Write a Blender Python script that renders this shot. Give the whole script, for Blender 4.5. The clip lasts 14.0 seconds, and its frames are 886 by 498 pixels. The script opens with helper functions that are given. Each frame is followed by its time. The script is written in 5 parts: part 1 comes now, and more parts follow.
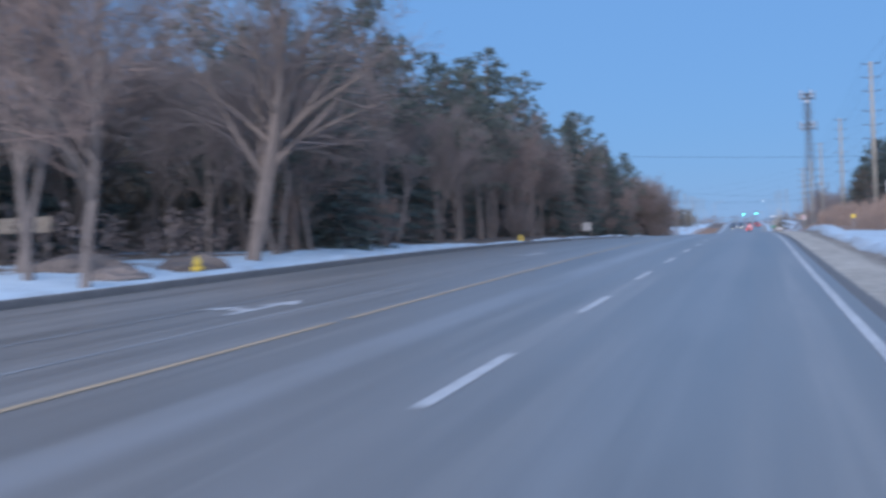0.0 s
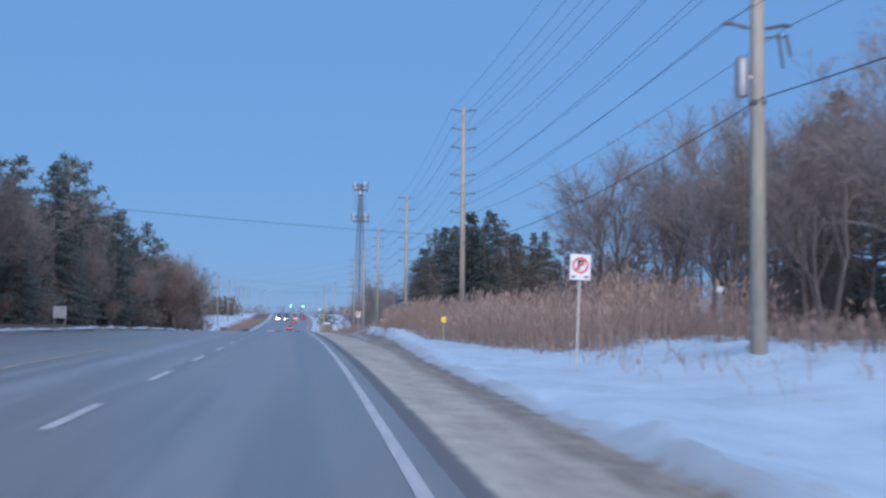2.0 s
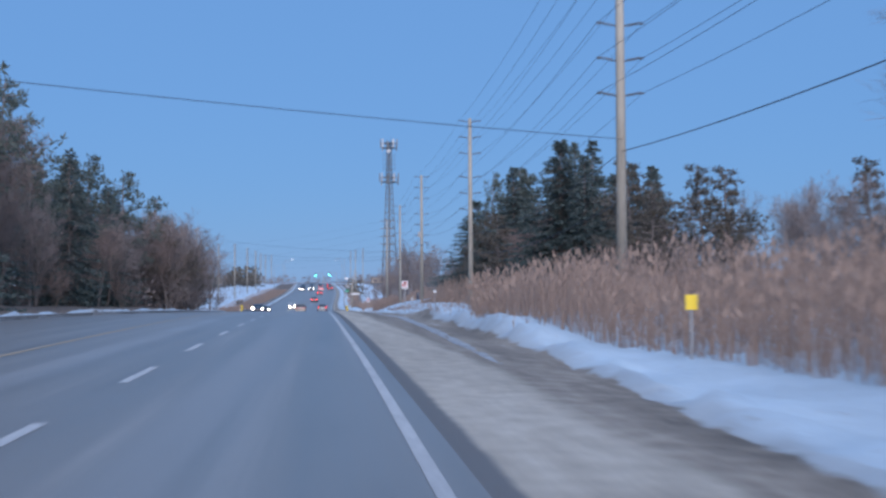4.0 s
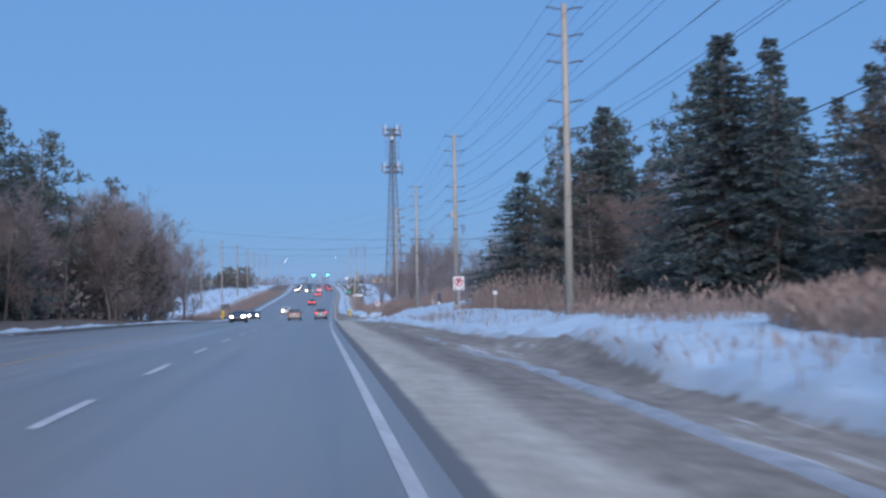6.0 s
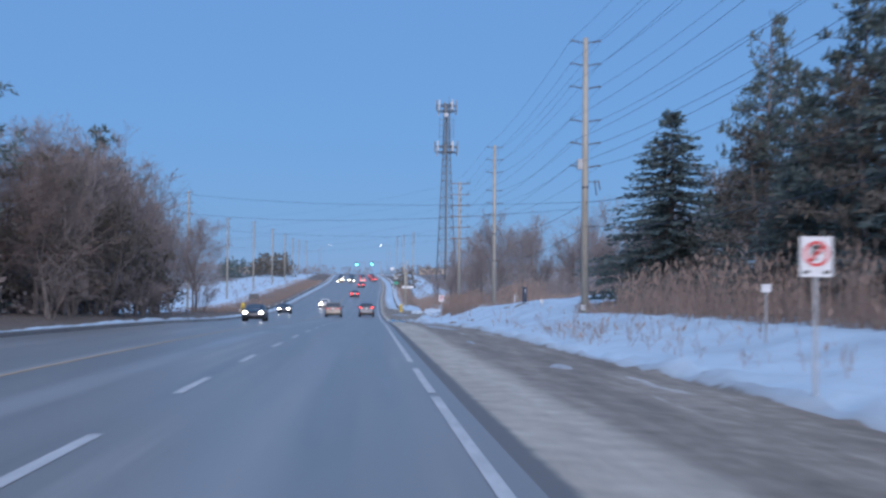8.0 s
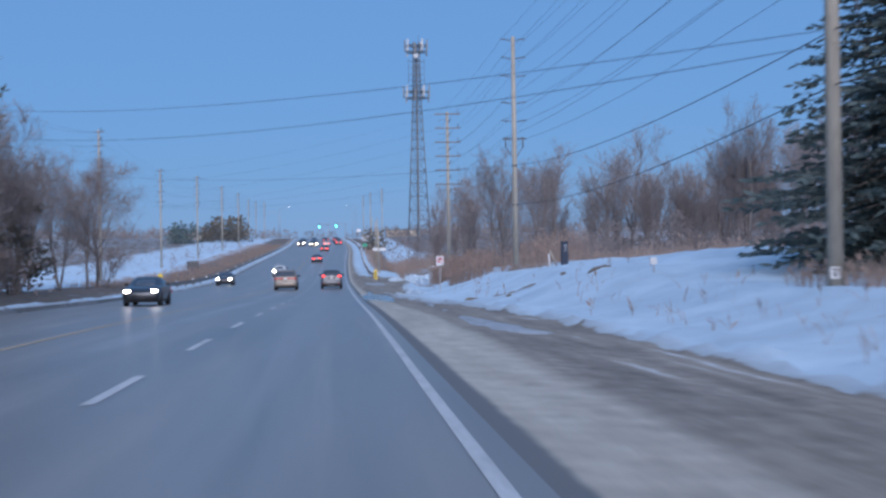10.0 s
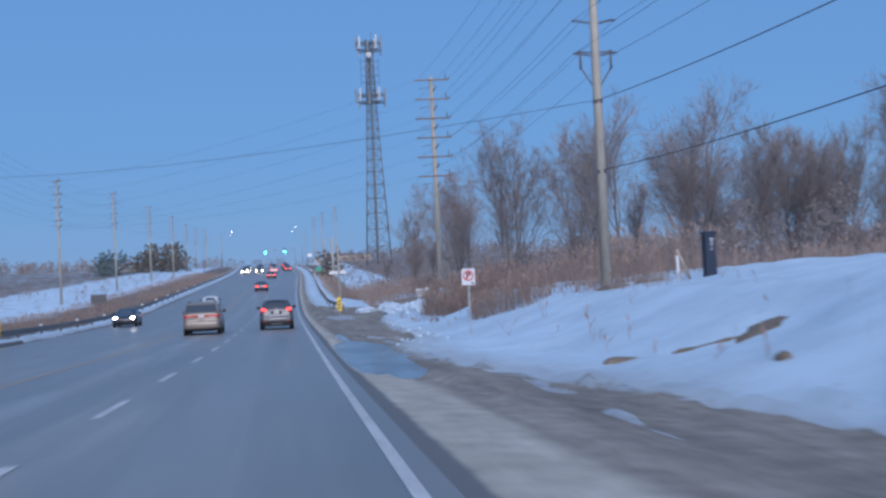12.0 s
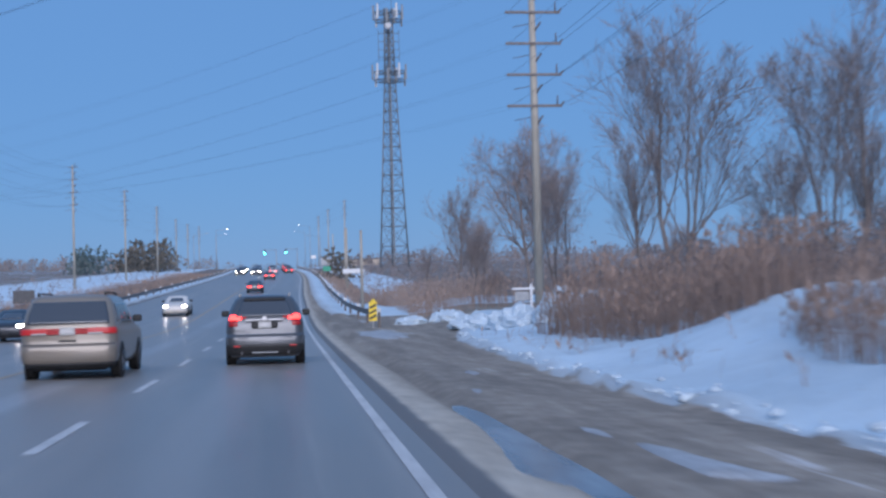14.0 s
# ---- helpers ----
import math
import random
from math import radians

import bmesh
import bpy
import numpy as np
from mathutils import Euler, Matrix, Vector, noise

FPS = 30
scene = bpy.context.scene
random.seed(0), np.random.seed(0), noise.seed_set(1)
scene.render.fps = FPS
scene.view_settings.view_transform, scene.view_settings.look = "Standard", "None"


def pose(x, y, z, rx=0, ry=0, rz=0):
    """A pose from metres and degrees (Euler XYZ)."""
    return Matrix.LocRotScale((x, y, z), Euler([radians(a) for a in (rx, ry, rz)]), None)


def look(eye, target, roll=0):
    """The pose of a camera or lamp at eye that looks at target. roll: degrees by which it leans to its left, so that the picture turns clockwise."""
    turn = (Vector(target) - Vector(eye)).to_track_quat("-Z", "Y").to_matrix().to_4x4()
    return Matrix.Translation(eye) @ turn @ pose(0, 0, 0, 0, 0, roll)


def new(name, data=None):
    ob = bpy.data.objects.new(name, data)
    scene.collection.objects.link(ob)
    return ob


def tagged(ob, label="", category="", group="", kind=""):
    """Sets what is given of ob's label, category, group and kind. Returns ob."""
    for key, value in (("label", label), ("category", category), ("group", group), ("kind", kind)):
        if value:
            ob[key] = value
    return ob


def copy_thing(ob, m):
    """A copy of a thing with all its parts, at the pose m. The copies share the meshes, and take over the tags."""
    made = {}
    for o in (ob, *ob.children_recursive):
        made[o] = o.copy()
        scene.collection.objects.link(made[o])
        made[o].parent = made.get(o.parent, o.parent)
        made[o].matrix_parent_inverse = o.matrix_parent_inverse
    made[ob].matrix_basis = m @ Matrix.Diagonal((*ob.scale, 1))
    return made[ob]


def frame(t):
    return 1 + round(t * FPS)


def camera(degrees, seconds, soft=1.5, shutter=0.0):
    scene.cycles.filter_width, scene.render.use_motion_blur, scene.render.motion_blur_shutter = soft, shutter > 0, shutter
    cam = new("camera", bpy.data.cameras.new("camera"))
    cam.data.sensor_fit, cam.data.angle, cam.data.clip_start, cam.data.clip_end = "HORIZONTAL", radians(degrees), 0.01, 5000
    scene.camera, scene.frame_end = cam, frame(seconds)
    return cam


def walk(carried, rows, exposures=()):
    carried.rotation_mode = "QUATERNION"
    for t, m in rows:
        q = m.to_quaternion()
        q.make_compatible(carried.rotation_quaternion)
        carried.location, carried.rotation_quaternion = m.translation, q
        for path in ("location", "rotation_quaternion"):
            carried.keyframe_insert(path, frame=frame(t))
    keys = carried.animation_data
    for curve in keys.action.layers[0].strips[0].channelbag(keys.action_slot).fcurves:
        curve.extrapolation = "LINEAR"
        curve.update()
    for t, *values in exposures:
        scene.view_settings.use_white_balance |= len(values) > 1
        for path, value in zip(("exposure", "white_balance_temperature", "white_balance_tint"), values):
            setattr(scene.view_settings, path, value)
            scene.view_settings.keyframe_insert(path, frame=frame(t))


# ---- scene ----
# camera
cam = camera(38.8, 14.0, soft=2.6, shutter=0.45)
PATH = [
    (0, (0.683, 0.959, 1.369), (-1.725, 10.664, 1.301), -2.42),
    (0.5, (0.748, 10.941, 1.497), (-0.477, 20.866, 1.437), -3.16),
    (1, (0.882, 20.818, 1.633), (0.744, 30.813, 1.900), -2.81),
    (1.5, (0.991, 30.860, 1.771), (1.687, 40.824, 2.269), -0.95),
    (2, (1.004, 41.139, 1.904), (2.116, 51.060, 2.469), 0.57),
    (2.5, (1.087, 51.215, 2.040), (2.199, 61.140, 2.553), 0.77),
    (3, (1.135, 61.328, 2.151), (2.127, 71.270, 2.543), 0.77),
    (5.5, (1.205, 112.249, 2.293), (2.161, 122.199, 2.567), -1.33),
    (6, (1.018, 122.501, 2.297), (1.949, 132.454, 2.597), -0.97),
    (6.5, (0.871, 132.738, 2.273), (1.743, 142.695, 2.583), -0.37),
    (7, (0.701, 142.808, 2.231), (1.494, 152.772, 2.534), 0.20),
    (7.5, (0.470, 152.823, 2.140), (1.161, 162.795, 2.445), 0.46),
    (8, (0.323, 163.022, 2.044), (0.917, 173.001, 2.294), 0.40),
    (8.5, (0.215, 173.251, 1.902), (0.811, 183.232, 2.058), 0.22),
    (11, (0.422, 223.833, 1.052), (1.502, 233.774, 0.962), -1.75),
    (11.5, (0.531, 233.887, 0.836), (1.656, 243.823, 0.901), -2.44),
    (12, (0.571, 243.994, 0.618), (1.852, 253.911, 0.762), -2.76),
    (12.5, (0.586, 254.258, 0.331), (1.924, 264.166, 0.532), -2.61),
    (13, (0.579, 264.542, 0.043), (1.934, 274.448, 0.261), -2.05),
    (13.5, (0.568, 274.830, -0.232), (1.886, 284.740, 0.006), -1.59),
    (14, (0.616, 285.141, -0.469), (1.891, 295.057, -0.239), -1.49),
]
walk(cam, [(t, look(eye, target, roll)) for t, eye, target, roll in PATH],
     exposures=[(0.0, 0.4 + .14, 5650, 20), (0.8, 0.4 + .07, 5650, 20), (2.0, 0.4 + .04, 5650, 20), (8.5, 0.4, 5650, 20), (11.0, 0.4 - .07, 5650 - 80, 20), (14.0, 0.4 - .09, 5650 - 100, 20)])

# dusk sky behind the camera, sun just gone
world = bpy.data.worlds.new("dusk")
scene.world = world
world.use_nodes = True
wn = world.node_tree.nodes
sky = wn.new("ShaderNodeTexSky")
sky.sky_type = "NISHITA"
sky.sun_disc = False
sky.sun_elevation = radians(9)
sky.sun_rotation = radians(180)
sky.air_density, sky.dust_density, sky.ozone_density = 1.0, 0.0, 3.8
haze = wn.new("ShaderNodeMix")
haze.data_type = "RGBA"
haze.inputs[0].default_value = 0.82
haze.inputs[7].default_value = (1.60, 3.28, 5.5, 1)
world.node_tree.links.new(sky.outputs[0], haze.inputs[6])
world.node_tree.links.new(haze.outputs[2], wn["Background"].inputs[0])
wn["Background"].inputs[1].default_value = 0.08
sun_data = bpy.data.lights.new("sun", "SUN")
sun_data.energy, sun_data.angle, sun_data.color = 2.8, radians(60), (1.0, 0.92, 0.82)
sun_ob = new("sun", sun_data)
sun_ob.matrix_world = look((0, -60, 25), (0, 0, 0))


# ---- road line: height and sideways shift along y ----
ROAD_Y = [-60, 0, 20, 40, 60, 80, 100, 120, 140, 160, 180, 200, 220, 240, 260, 280, 300, 320, 340, 360, 380, 400, 420, 460, 500, 550, 600, 640, 680, 715, 800, 1000, 5000]
ROAD_Z = [-0.67, 0.0, 0.26, 0.53, 0.78, 0.88, 0.94, 0.94, 0.9, 0.73, 0.45, 0.14, -0.24, -0.65, -1.2, -1.74, -2.16, -2.49, -2.75, -2.92, -2.65, -2.25, -1.85, -0.95, -0.05, 1.05, 2.1, 2.95, 3.6, 4.0, 4.4, 5.0, 25.0]
BEND_Y = [-60, 0, 40, 60, 80, 100, 120, 140, 160, 180, 200, 220, 240, 260, 280, 300, 320, 340, 360, 380, 420, 460, 500, 560, 620, 715, 1000, 5000]
BEND_X = [-.03, -.03, -.01, .13, .14, .07, -.14, -.32, -.49, -.6, -.57, -.52, -.39, -.33, -.23, -.11, -.08, -.05, .04, .17, .54, 1.2, 1.9, 2.3, 1.6, .4, -4.2, -60]


def eased(ys, vs, y):
    """The line through the nodes, rounded over 24 m."""
    y = np.asarray(y, float)
    return sum(np.interp(y + d, ys, vs) for d in (-12, -6, 0, 6, 12)) / 5


def road_z(y):
    return eased(ROAD_Y, ROAD_Z, y)


def road_x(y):
    return eased(BEND_Y, BEND_X, y)


def snow_edge(y):
    """Where the snow bank begins, right of the road."""
    return np.interp(y, [0, 30, 70, 80, 88, 100, 112, 125, 141, 146, 152, 172, 182, 198, 232, 246, 260, 265, 269, 274, 284, 288, 292, 297, 308, 320, 335, 345, 358, 361, 368, 372, 385, 420, 720, 760],
                     [4.0, 4.0, 4.1, 4.45, 4.75, 5.5, 6.2, 6.4, 6.5, 6.8, 7.3, 7.8, 7.5, 7.1, 7.2, 7.4, 6.8, 6.0, 5.3, 4.5, 4.2, 4.6, 6.0, 6.6, 6.2, 6.8, 7.5, 9.0, 11, 40, 40, 3.8, 3.4, 3.2, 3.2, 3.2])


def kerb_off(y):
    return np.interp(y, [0, 110, 185, 240, 300, 340], [-15.0, -15.0, -11.7, -11.8, -13.4, -13.6])


def step(a, b, v):
    q = np.clip((np.asarray(v, float) - a) / (b - a), 0, 1)
    return q * q * (3 - 2 * q)


def pool_line(y):
    """Middle and half width of the shoulder's meltwater pool."""
    mid = np.interp(y, [258, 264, 268, 272, 280, 291, 296, 303], [4.6, 4.4, 3.5, 3.05, 3.1, 3.15, 3.05, 3.15])
    half = np.interp(y, [259, 262, 265, 268, 271, 276, 288, 291.5, 293, 296, 300, 303], [.01, .05, .12, .4, .75, .95, .95, .6, .15, .28, .22, .01])
    return mid, half


def pool_depth(off, y):
    """1 in the middle of the pool, 0 outside it."""
    mid, half = pool_line(y)
    return np.clip(1.25 - ((off - mid) / half) ** 2, 0, 1)


def ground_rel(off, y):
    """Height of the ground over the road's crown line."""
    off, y = np.asarray(off, float), np.asarray(y, float)
    e = snow_edge(y)
    right = np.interp(off, [2.2, 4, 5.5, 7.5, 9, 11, 12.5, 16], [0, -.05, -.16, -.28, -.2, .0, .36, .45]) + 0.07 * step(-0.05, 0.35, off - e) * (e < 20)
    right = right + np.interp(y, [182, 215, 250, 300, 325, 360], [0, .3, .3, .1, 0, 0]) * step(8.0, 12.5, off)
    right = right + 0.5 * step(112, 122, y) * (1 - step(150, 172, y)) * step(6.1, 7.3, off) * (1 - step(9.5, 13, off))
    mound = step(240, 262, y) * (1 - step(303, 322, y))
    right = right + 0.85 * mound * step(6.6, 13.5, off) + 0.6 * mound * step(13.0, 20.0, off)
    right = right + 0.8 * step(25, 60, off) - .9 * step(384, 402, y) * step(7, 11, off) * (1 - step(30, 60, off)) * (1 - step(560, 640, y))
    right = right + 0.62 * np.exp(-((y - 313) / 4.2) ** 2) * step(8.0, 12.8, off) * (1 - step(20, 30, off)) - .25 * np.exp(-((y - 304) / 3) ** 2) * step(9, 10, off) * (1 - step(11, 13, off))
    right = right - 0.13 * pool_depth(off, y)
    right = right - 0.24 * np.exp(-((y - 268.8) / 3) ** 2) * step(8.0, 10.4, off) * (1 - step(11.2, 13.5, off))
    k = kerb_off(y)
    left = 0.13 + 0.35 * step(1.5, 8, k - off) + 0.6 * step(12, 60, k - off) * (y < 300)
    left = left + 1.0 * step(30, 90, k - off) * (y > 300)
    return np.where(off > 2.2, right, np.where(off < k, left, -0.10))


def on_ground(off, y, sink=0.05):
    return Vector((float(off + road_x(y)), float(y), float(road_z(y) + ground_rel(off, y)) - sink))


# ---- materials ----
def nodes_of(name):
    m = bpy.data.materials.new(name)
    m.use_nodes = True
    nt = m.node_tree
    return m, nt, nt.nodes["Principled BSDF"]


def add(nt, kind, **values):
    n = nt.nodes.new(kind)
    for k, v in values.items():
        n.inputs[k.replace("_", " ")].default_value = v
    return n


def ramp(nt, source, stops):
    r = nt.nodes.new("ShaderNodeValToRGB")
    while len(r.color_ramp.elements) < len(stops):
        r.color_ramp.elements.new(0.5)
    for el, (p, c) in zip(r.color_ramp.elements, stops):
        el.position = p
        el.color = (*c, 1) if len(c) == 3 else c
    nt.links.new(source, r.inputs[0])
    return r


def mixed(nt, fac, a, b):
    n = nt.nodes.new("ShaderNodeMix")
    n.data_type = "RGBA"
    for sock, v in ((n.inputs[0], fac), (n.inputs[6], a), (n.inputs[7], b)):
        if isinstance(v, (int, float)):
            sock.default_value = v
        elif isinstance(v, tuple):
            sock.default_value = (*v, 1)
        else:
            nt.links.new(v, sock)
    return n.outputs[2]


def calc(nt, op, a, b=0.0, c=0.0):
    n = nt.nodes.new("ShaderNodeMath")
    n.operation = op
    for sock, v in zip(n.inputs, (a, b, c)):
        if isinstance(v, (int, float)):
            sock.default_value = v
        else:
            nt.links.new(v, sock)
    return n.outputs[0]


def between(nt, v, a, b):
    n = nt.nodes.new("ShaderNodeMapRange")
    n.interpolation_type = "SMOOTHSTEP"
    nt.links.new(v, n.inputs[0])
    n.inputs[1].default_value, n.inputs[2].default_value = a, b
    return n.outputs[0]


def coords(nt, scale=(1, 1, 1)):
    g = nt.nodes.new("ShaderNodeTexCoord")
    m = nt.nodes.new("ShaderNodeMapping")
    m.inputs["Scale"].default_value = scale
    nt.links.new(g.outputs["Object"], m.inputs[0])
    return m.outputs[0]


def noise_of(nt, scale, detail=4.0, rough=0.6, stretch=(1, 1, 1)):
    n = add(nt, "ShaderNodeTexNoise", Scale=scale, Detail=detail, Roughness=rough)
    nt.links.new(coords(nt, stretch), n.inputs["Vector"])
    return n.outputs[0]


def bumped(nt, bsdf, height, strength, distance=0.02):
    b = add(nt, "ShaderNodeBump", Strength=strength, Distance=distance)
    nt.links.new(height, b.inputs["Height"])
    nt.links.new(b.outputs[0], bsdf.inputs["Normal"])


def plain(name, low, high, scale=8.0, rough=0.8, metal=0.0, bump=0.15, stretch=(1, 1, 1), vary=0.0, fine=6.0):
    """A surface whose colour wanders between two tones at two scales."""
    m, nt, b = nodes_of(name)
    a, c = noise_of(nt, scale, stretch=stretch), noise_of(nt, scale * fine, 3, stretch=stretch)
    both = calc(nt, "MULTIPLY_ADD", c, 0.4, calc(nt, "MULTIPLY", a, 0.6))
    col = ramp(nt, both, [(0.3, low), (0.7, high)]).outputs[0]
    if vary:
        info = nt.nodes.new("ShaderNodeObjectInfo")
        hsv = nt.nodes.new("ShaderNodeHueSaturation")
        nt.links.new(calc(nt, "MULTIPLY_ADD", info.outputs["Random"], vary, 1 - vary / 2), hsv.inputs["Value"])
        nt.links.new(col, hsv.inputs["Color"])
        col = hsv.outputs[0]
    nt.links.new(col, b.inputs["Base Color"])
    b.inputs["Roughness"].default_value, b.inputs["Metallic"].default_value = rough, metal
    if bump:
        bumped(nt, b, c, bump)
    return m


def lit(name, colour, strength):
    m, nt, b = nodes_of(name)
    b.inputs["Base Color"].default_value = (*colour, 1)
    b.inputs["Emission Color"].default_value = (*colour, 1)
    b.inputs["Emission Strength"].default_value = strength
    b.inputs["Roughness"].default_value = 0.3
    return m


def attr(nt, name):
    n = nt.nodes.new("ShaderNodeAttribute")
    n.attribute_name = name
    return n.outputs["Fac"]


def asphalt_material():
    m, nt, b = nodes_of("asphalt")
    grain, patch = noise_of(nt, 60, 2), noise_of(nt, 0.5, 4, 0.6, (1, 0.15, 1))
    streak = noise_of(nt, 1.3, 4, 0.65, (1, 0.012, 1))
    col = ramp(nt, streak, [(0.32, (.18, .17, .157)), (0.52, (.258, .243, .224)), (0.70, (.385, .362, .335))]).outputs[0]
    col = mixed(nt, between(nt, patch, 0.35, 0.75), col, (.262, .250, .236))
    # worn wheel tracks and a pale salted band beside the middle of the left lane
    off = attr(nt, "off")
    salt = calc(nt, "MULTIPLY", between(nt, off, -4.1, -3.7), calc(nt, "SUBTRACT", 1.0, between(nt, off, -3.5, -3.0)))
    col = mixed(nt, calc(nt, "MULTIPLY", salt, between(nt, patch, 0.3, 0.6)), col, (.34, .335, .33))
    rightdust = calc(nt, "MULTIPLY", between(nt, off, -0.9, -0.4), calc(nt, "SUBTRACT", 1.0, between(nt, off, 0.0, 0.7)))
    col = mixed(nt, calc(nt, "MULTIPLY", rightdust, calc(nt, "MULTIPLY", between(nt, streak, 0.35, 0.6), 0.6)), col, (.29, .288, .285))
    col = mixed(nt, calc(nt, "MULTIPLY", grain, 0.25), col, (.10, .10, .10))
    nt.links.new(col, b.inputs["Base Color"])
    r = nt.nodes.new("ShaderNodeMapRange")
    nt.links.new(streak, r.inputs[0])
    r.inputs[3].default_value, r.inputs[4].default_value = 0.27, 0.46
    nt.links.new(r.outputs[0], b.inputs["Roughness"])
    b.inputs["Specular IOR Level"].default_value = 0.32
    bumped(nt, b, grain, 0.25, 0.01)
    return m


def ground_material():
    """Gravel shoulder, mud, snow and leaf litter on one sheet."""
    m, nt, b = nodes_of("ground_cover")
    off, snow, litter, wet = attr(nt, "off"), attr(nt, "snow"), attr(nt, "litter"), attr(nt, "mud")
    big, mid, fine = noise_of(nt, 0.35, 5, 0.6), noise_of(nt, 2.2, 5, 0.65), noise_of(nt, 22, 3)
    along = noise_of(nt, 1.0, 5, 0.65, (1, 0.10, 1))
    wob = calc(nt, "MULTIPLY_ADD", mid, 0.7, -0.35)
    wob2 = calc(nt, "MULTIPLY_ADD", along, 1.5, -0.75)
    gravel = ramp(nt, calc(nt, "MULTIPLY_ADD", mid, 0.5, calc(nt, "MULTIPLY", along, 0.5)), [(0.34, (.34, .30, .245)), (0.5, (.49, .437, .36)), (0.66, (.66, .605, .515))]).outputs[0]
    mud = ramp(nt, calc(nt, "MULTIPLY_ADD", mid, 0.45, calc(nt, "MULTIPLY", along, 0.55)), [(0.34, (.135, .112, .088)), (0.5, (.27, .228, .182)), (0.66, (.45, .392, .322))]).outputs[0]
    strip = mixed(nt, between(nt, calc(nt, "MULTIPLY_ADD", wob, 0.16, off), 2.30, 2.42), (.17, .166, .163), gravel)
    col = mixed(nt, between(nt, calc(nt, "ADD", wet, wob2), -0.22, 0.28), strip, mud)
    slush = calc(nt, "MULTIPLY", between(nt, along, 0.62, 0.70), between(nt, off, 4.2, 4.9))
    col = mixed(nt, calc(nt, "MULTIPLY", slush, 0.85), col, (.62, .62, .63))
    white = ramp(nt, big, [(0.3, (.48, .585, .665)), (0.62, (.62, .745, .835))]).outputs[0]
    dirty = calc(nt, "MULTIPLY", calc(nt, "SUBTRACT", 1.0, between(nt, calc(nt, "ADD", snow, wob), 0.0, 0.9)), 0.55)
    white = mixed(nt, dirty, white, (.33, .31, .29))
    speck = calc(nt, "MULTIPLY", between(nt, mid, 0.63, 0.72), 0.45)
    white = mixed(nt, speck, white, (.30, .26, .22))
    is_snow = between(nt, calc(nt, "ADD", snow, calc(nt, "MULTIPLY", wob, 0.8)), -0.06, 0.10)
    col = mixed(nt, is_snow, col, white)
    leaf = ramp(nt, calc(nt, "MULTIPLY_ADD", fine, 0.5, calc(nt, "MULTIPLY", mid, 0.5)), [(0.34, (.085, .062, .048)), (0.66, (.27, .205, .155))]).outputs[0]
    weeds = between(nt, calc(nt, "ADD", litter, calc(nt, "MULTIPLY_ADD", big, 1.6, -0.8)), 0.42, 0.62)
    col = mixed(nt, weeds, col, leaf)
    nt.links.new(col, b.inputs["Base Color"])
    b.inputs["Roughness"].default_value = 0.72
    bumped(nt, b, calc(nt, "MULTIPLY_ADD", fine, 0.35, calc(nt, "MULTIPLY", mid, 0.8)), 0.8, 0.07)
    return m


def through_leaf(nt, b, share):
    """Lets part of the light pass through thin leaves and twigs."""
    t = nt.nodes.new("ShaderNodeBsdfTranslucent")
    mix = nt.nodes.new("ShaderNodeMixShader")
    mix.inputs[0].default_value = share
    nt.links.new(b.inputs["Base Color"].links[0].from_socket, t.inputs[0])
    nt.links.new(b.outputs[0], mix.inputs[1])
    nt.links.new(t.outputs[0], mix.inputs[2])
    nt.links.new(mix.outputs[0], nt.nodes["Material Output"].inputs[0])


def needles_material(name, dark, light):
    m, nt, b = nodes_of(name)
    geo, info = nt.nodes.new("ShaderNodeNewGeometry"), nt.nodes.new("ShaderNodeObjectInfo")
    v = calc(nt, "MULTIPLY_ADD", info.outputs["Random"], 0.35, calc(nt, "MULTIPLY", geo.outputs["Random Per Island"], 0.65))
    nt.links.new(ramp(nt, v, [(0.0, dark), (1.0, light)]).outputs[0], b.inputs["Base Color"])
    b.inputs["Roughness"].default_value = 0.7
    through_leaf(nt, b, 0.4)
    return m


def glass_material():
    m, nt, b = nodes_of("car_glass")
    b.inputs["Base Color"].default_value = (.06, .068, .082, 1)
    b.inputs["Roughness"].default_value = 0.06
    b.inputs["Specular IOR Level"].default_value = 0.9
    return m


def paint_material(name, colour, metal=0.6, rough=0.32):
    m, nt, b = nodes_of(name)
    dust = noise_of(nt, 2.5, 5)
    col = mixed(nt, calc(nt, "MULTIPLY", between(nt, dust, 0.4, 0.75), 0.5), colour, tuple(0.6 * c + 0.09 for c in colour))
    nt.links.new(col, b.inputs["Base Color"])
    b.inputs["Metallic"].default_value = metal
    b.inputs["Roughness"].default_value = rough
    b.inputs["Coat Weight"].default_value = 0.4
    return m


ASPHALT = asphalt_material()
GROUND = ground_material()
WHITE_LINE = plain("white_road_paint", (.40, .40, .40), (.66, .66, .65), 3, 0.6, bump=0.1, stretch=(1, .3, 1))
YELLOW_LINE = plain("yellow_road_paint", (.42, .31, .19), (.60, .44, .27), 3, 0.6, bump=0.1, stretch=(1, .3, 1))
FAINT_LINE = plain("worn_road_paint", (.17, .17, .17), (.42, .42, .42), 3, 0.6, bump=0.1, stretch=(1, .3, 1))
KERB = plain("kerb_concrete", (.10, .095, .09), (.22, .21, .20), 3, 0.85)
BARK = plain("grey_bark", (.105, .089, .081), (.245, .212, .193), 4, 0.9, bump=0.4, stretch=(1, 1, .3), vary=.3)
PALE_BARK = plain("pale_bark", (.14, .112, .095), (.27, .222, .19), 4, 0.9, bump=0.4, stretch=(1, 1, .3))
TWIG = plain("twigs", (.155, .133, .128), (.28, .238, .225), 2, 0.9, bump=0, vary=.35)
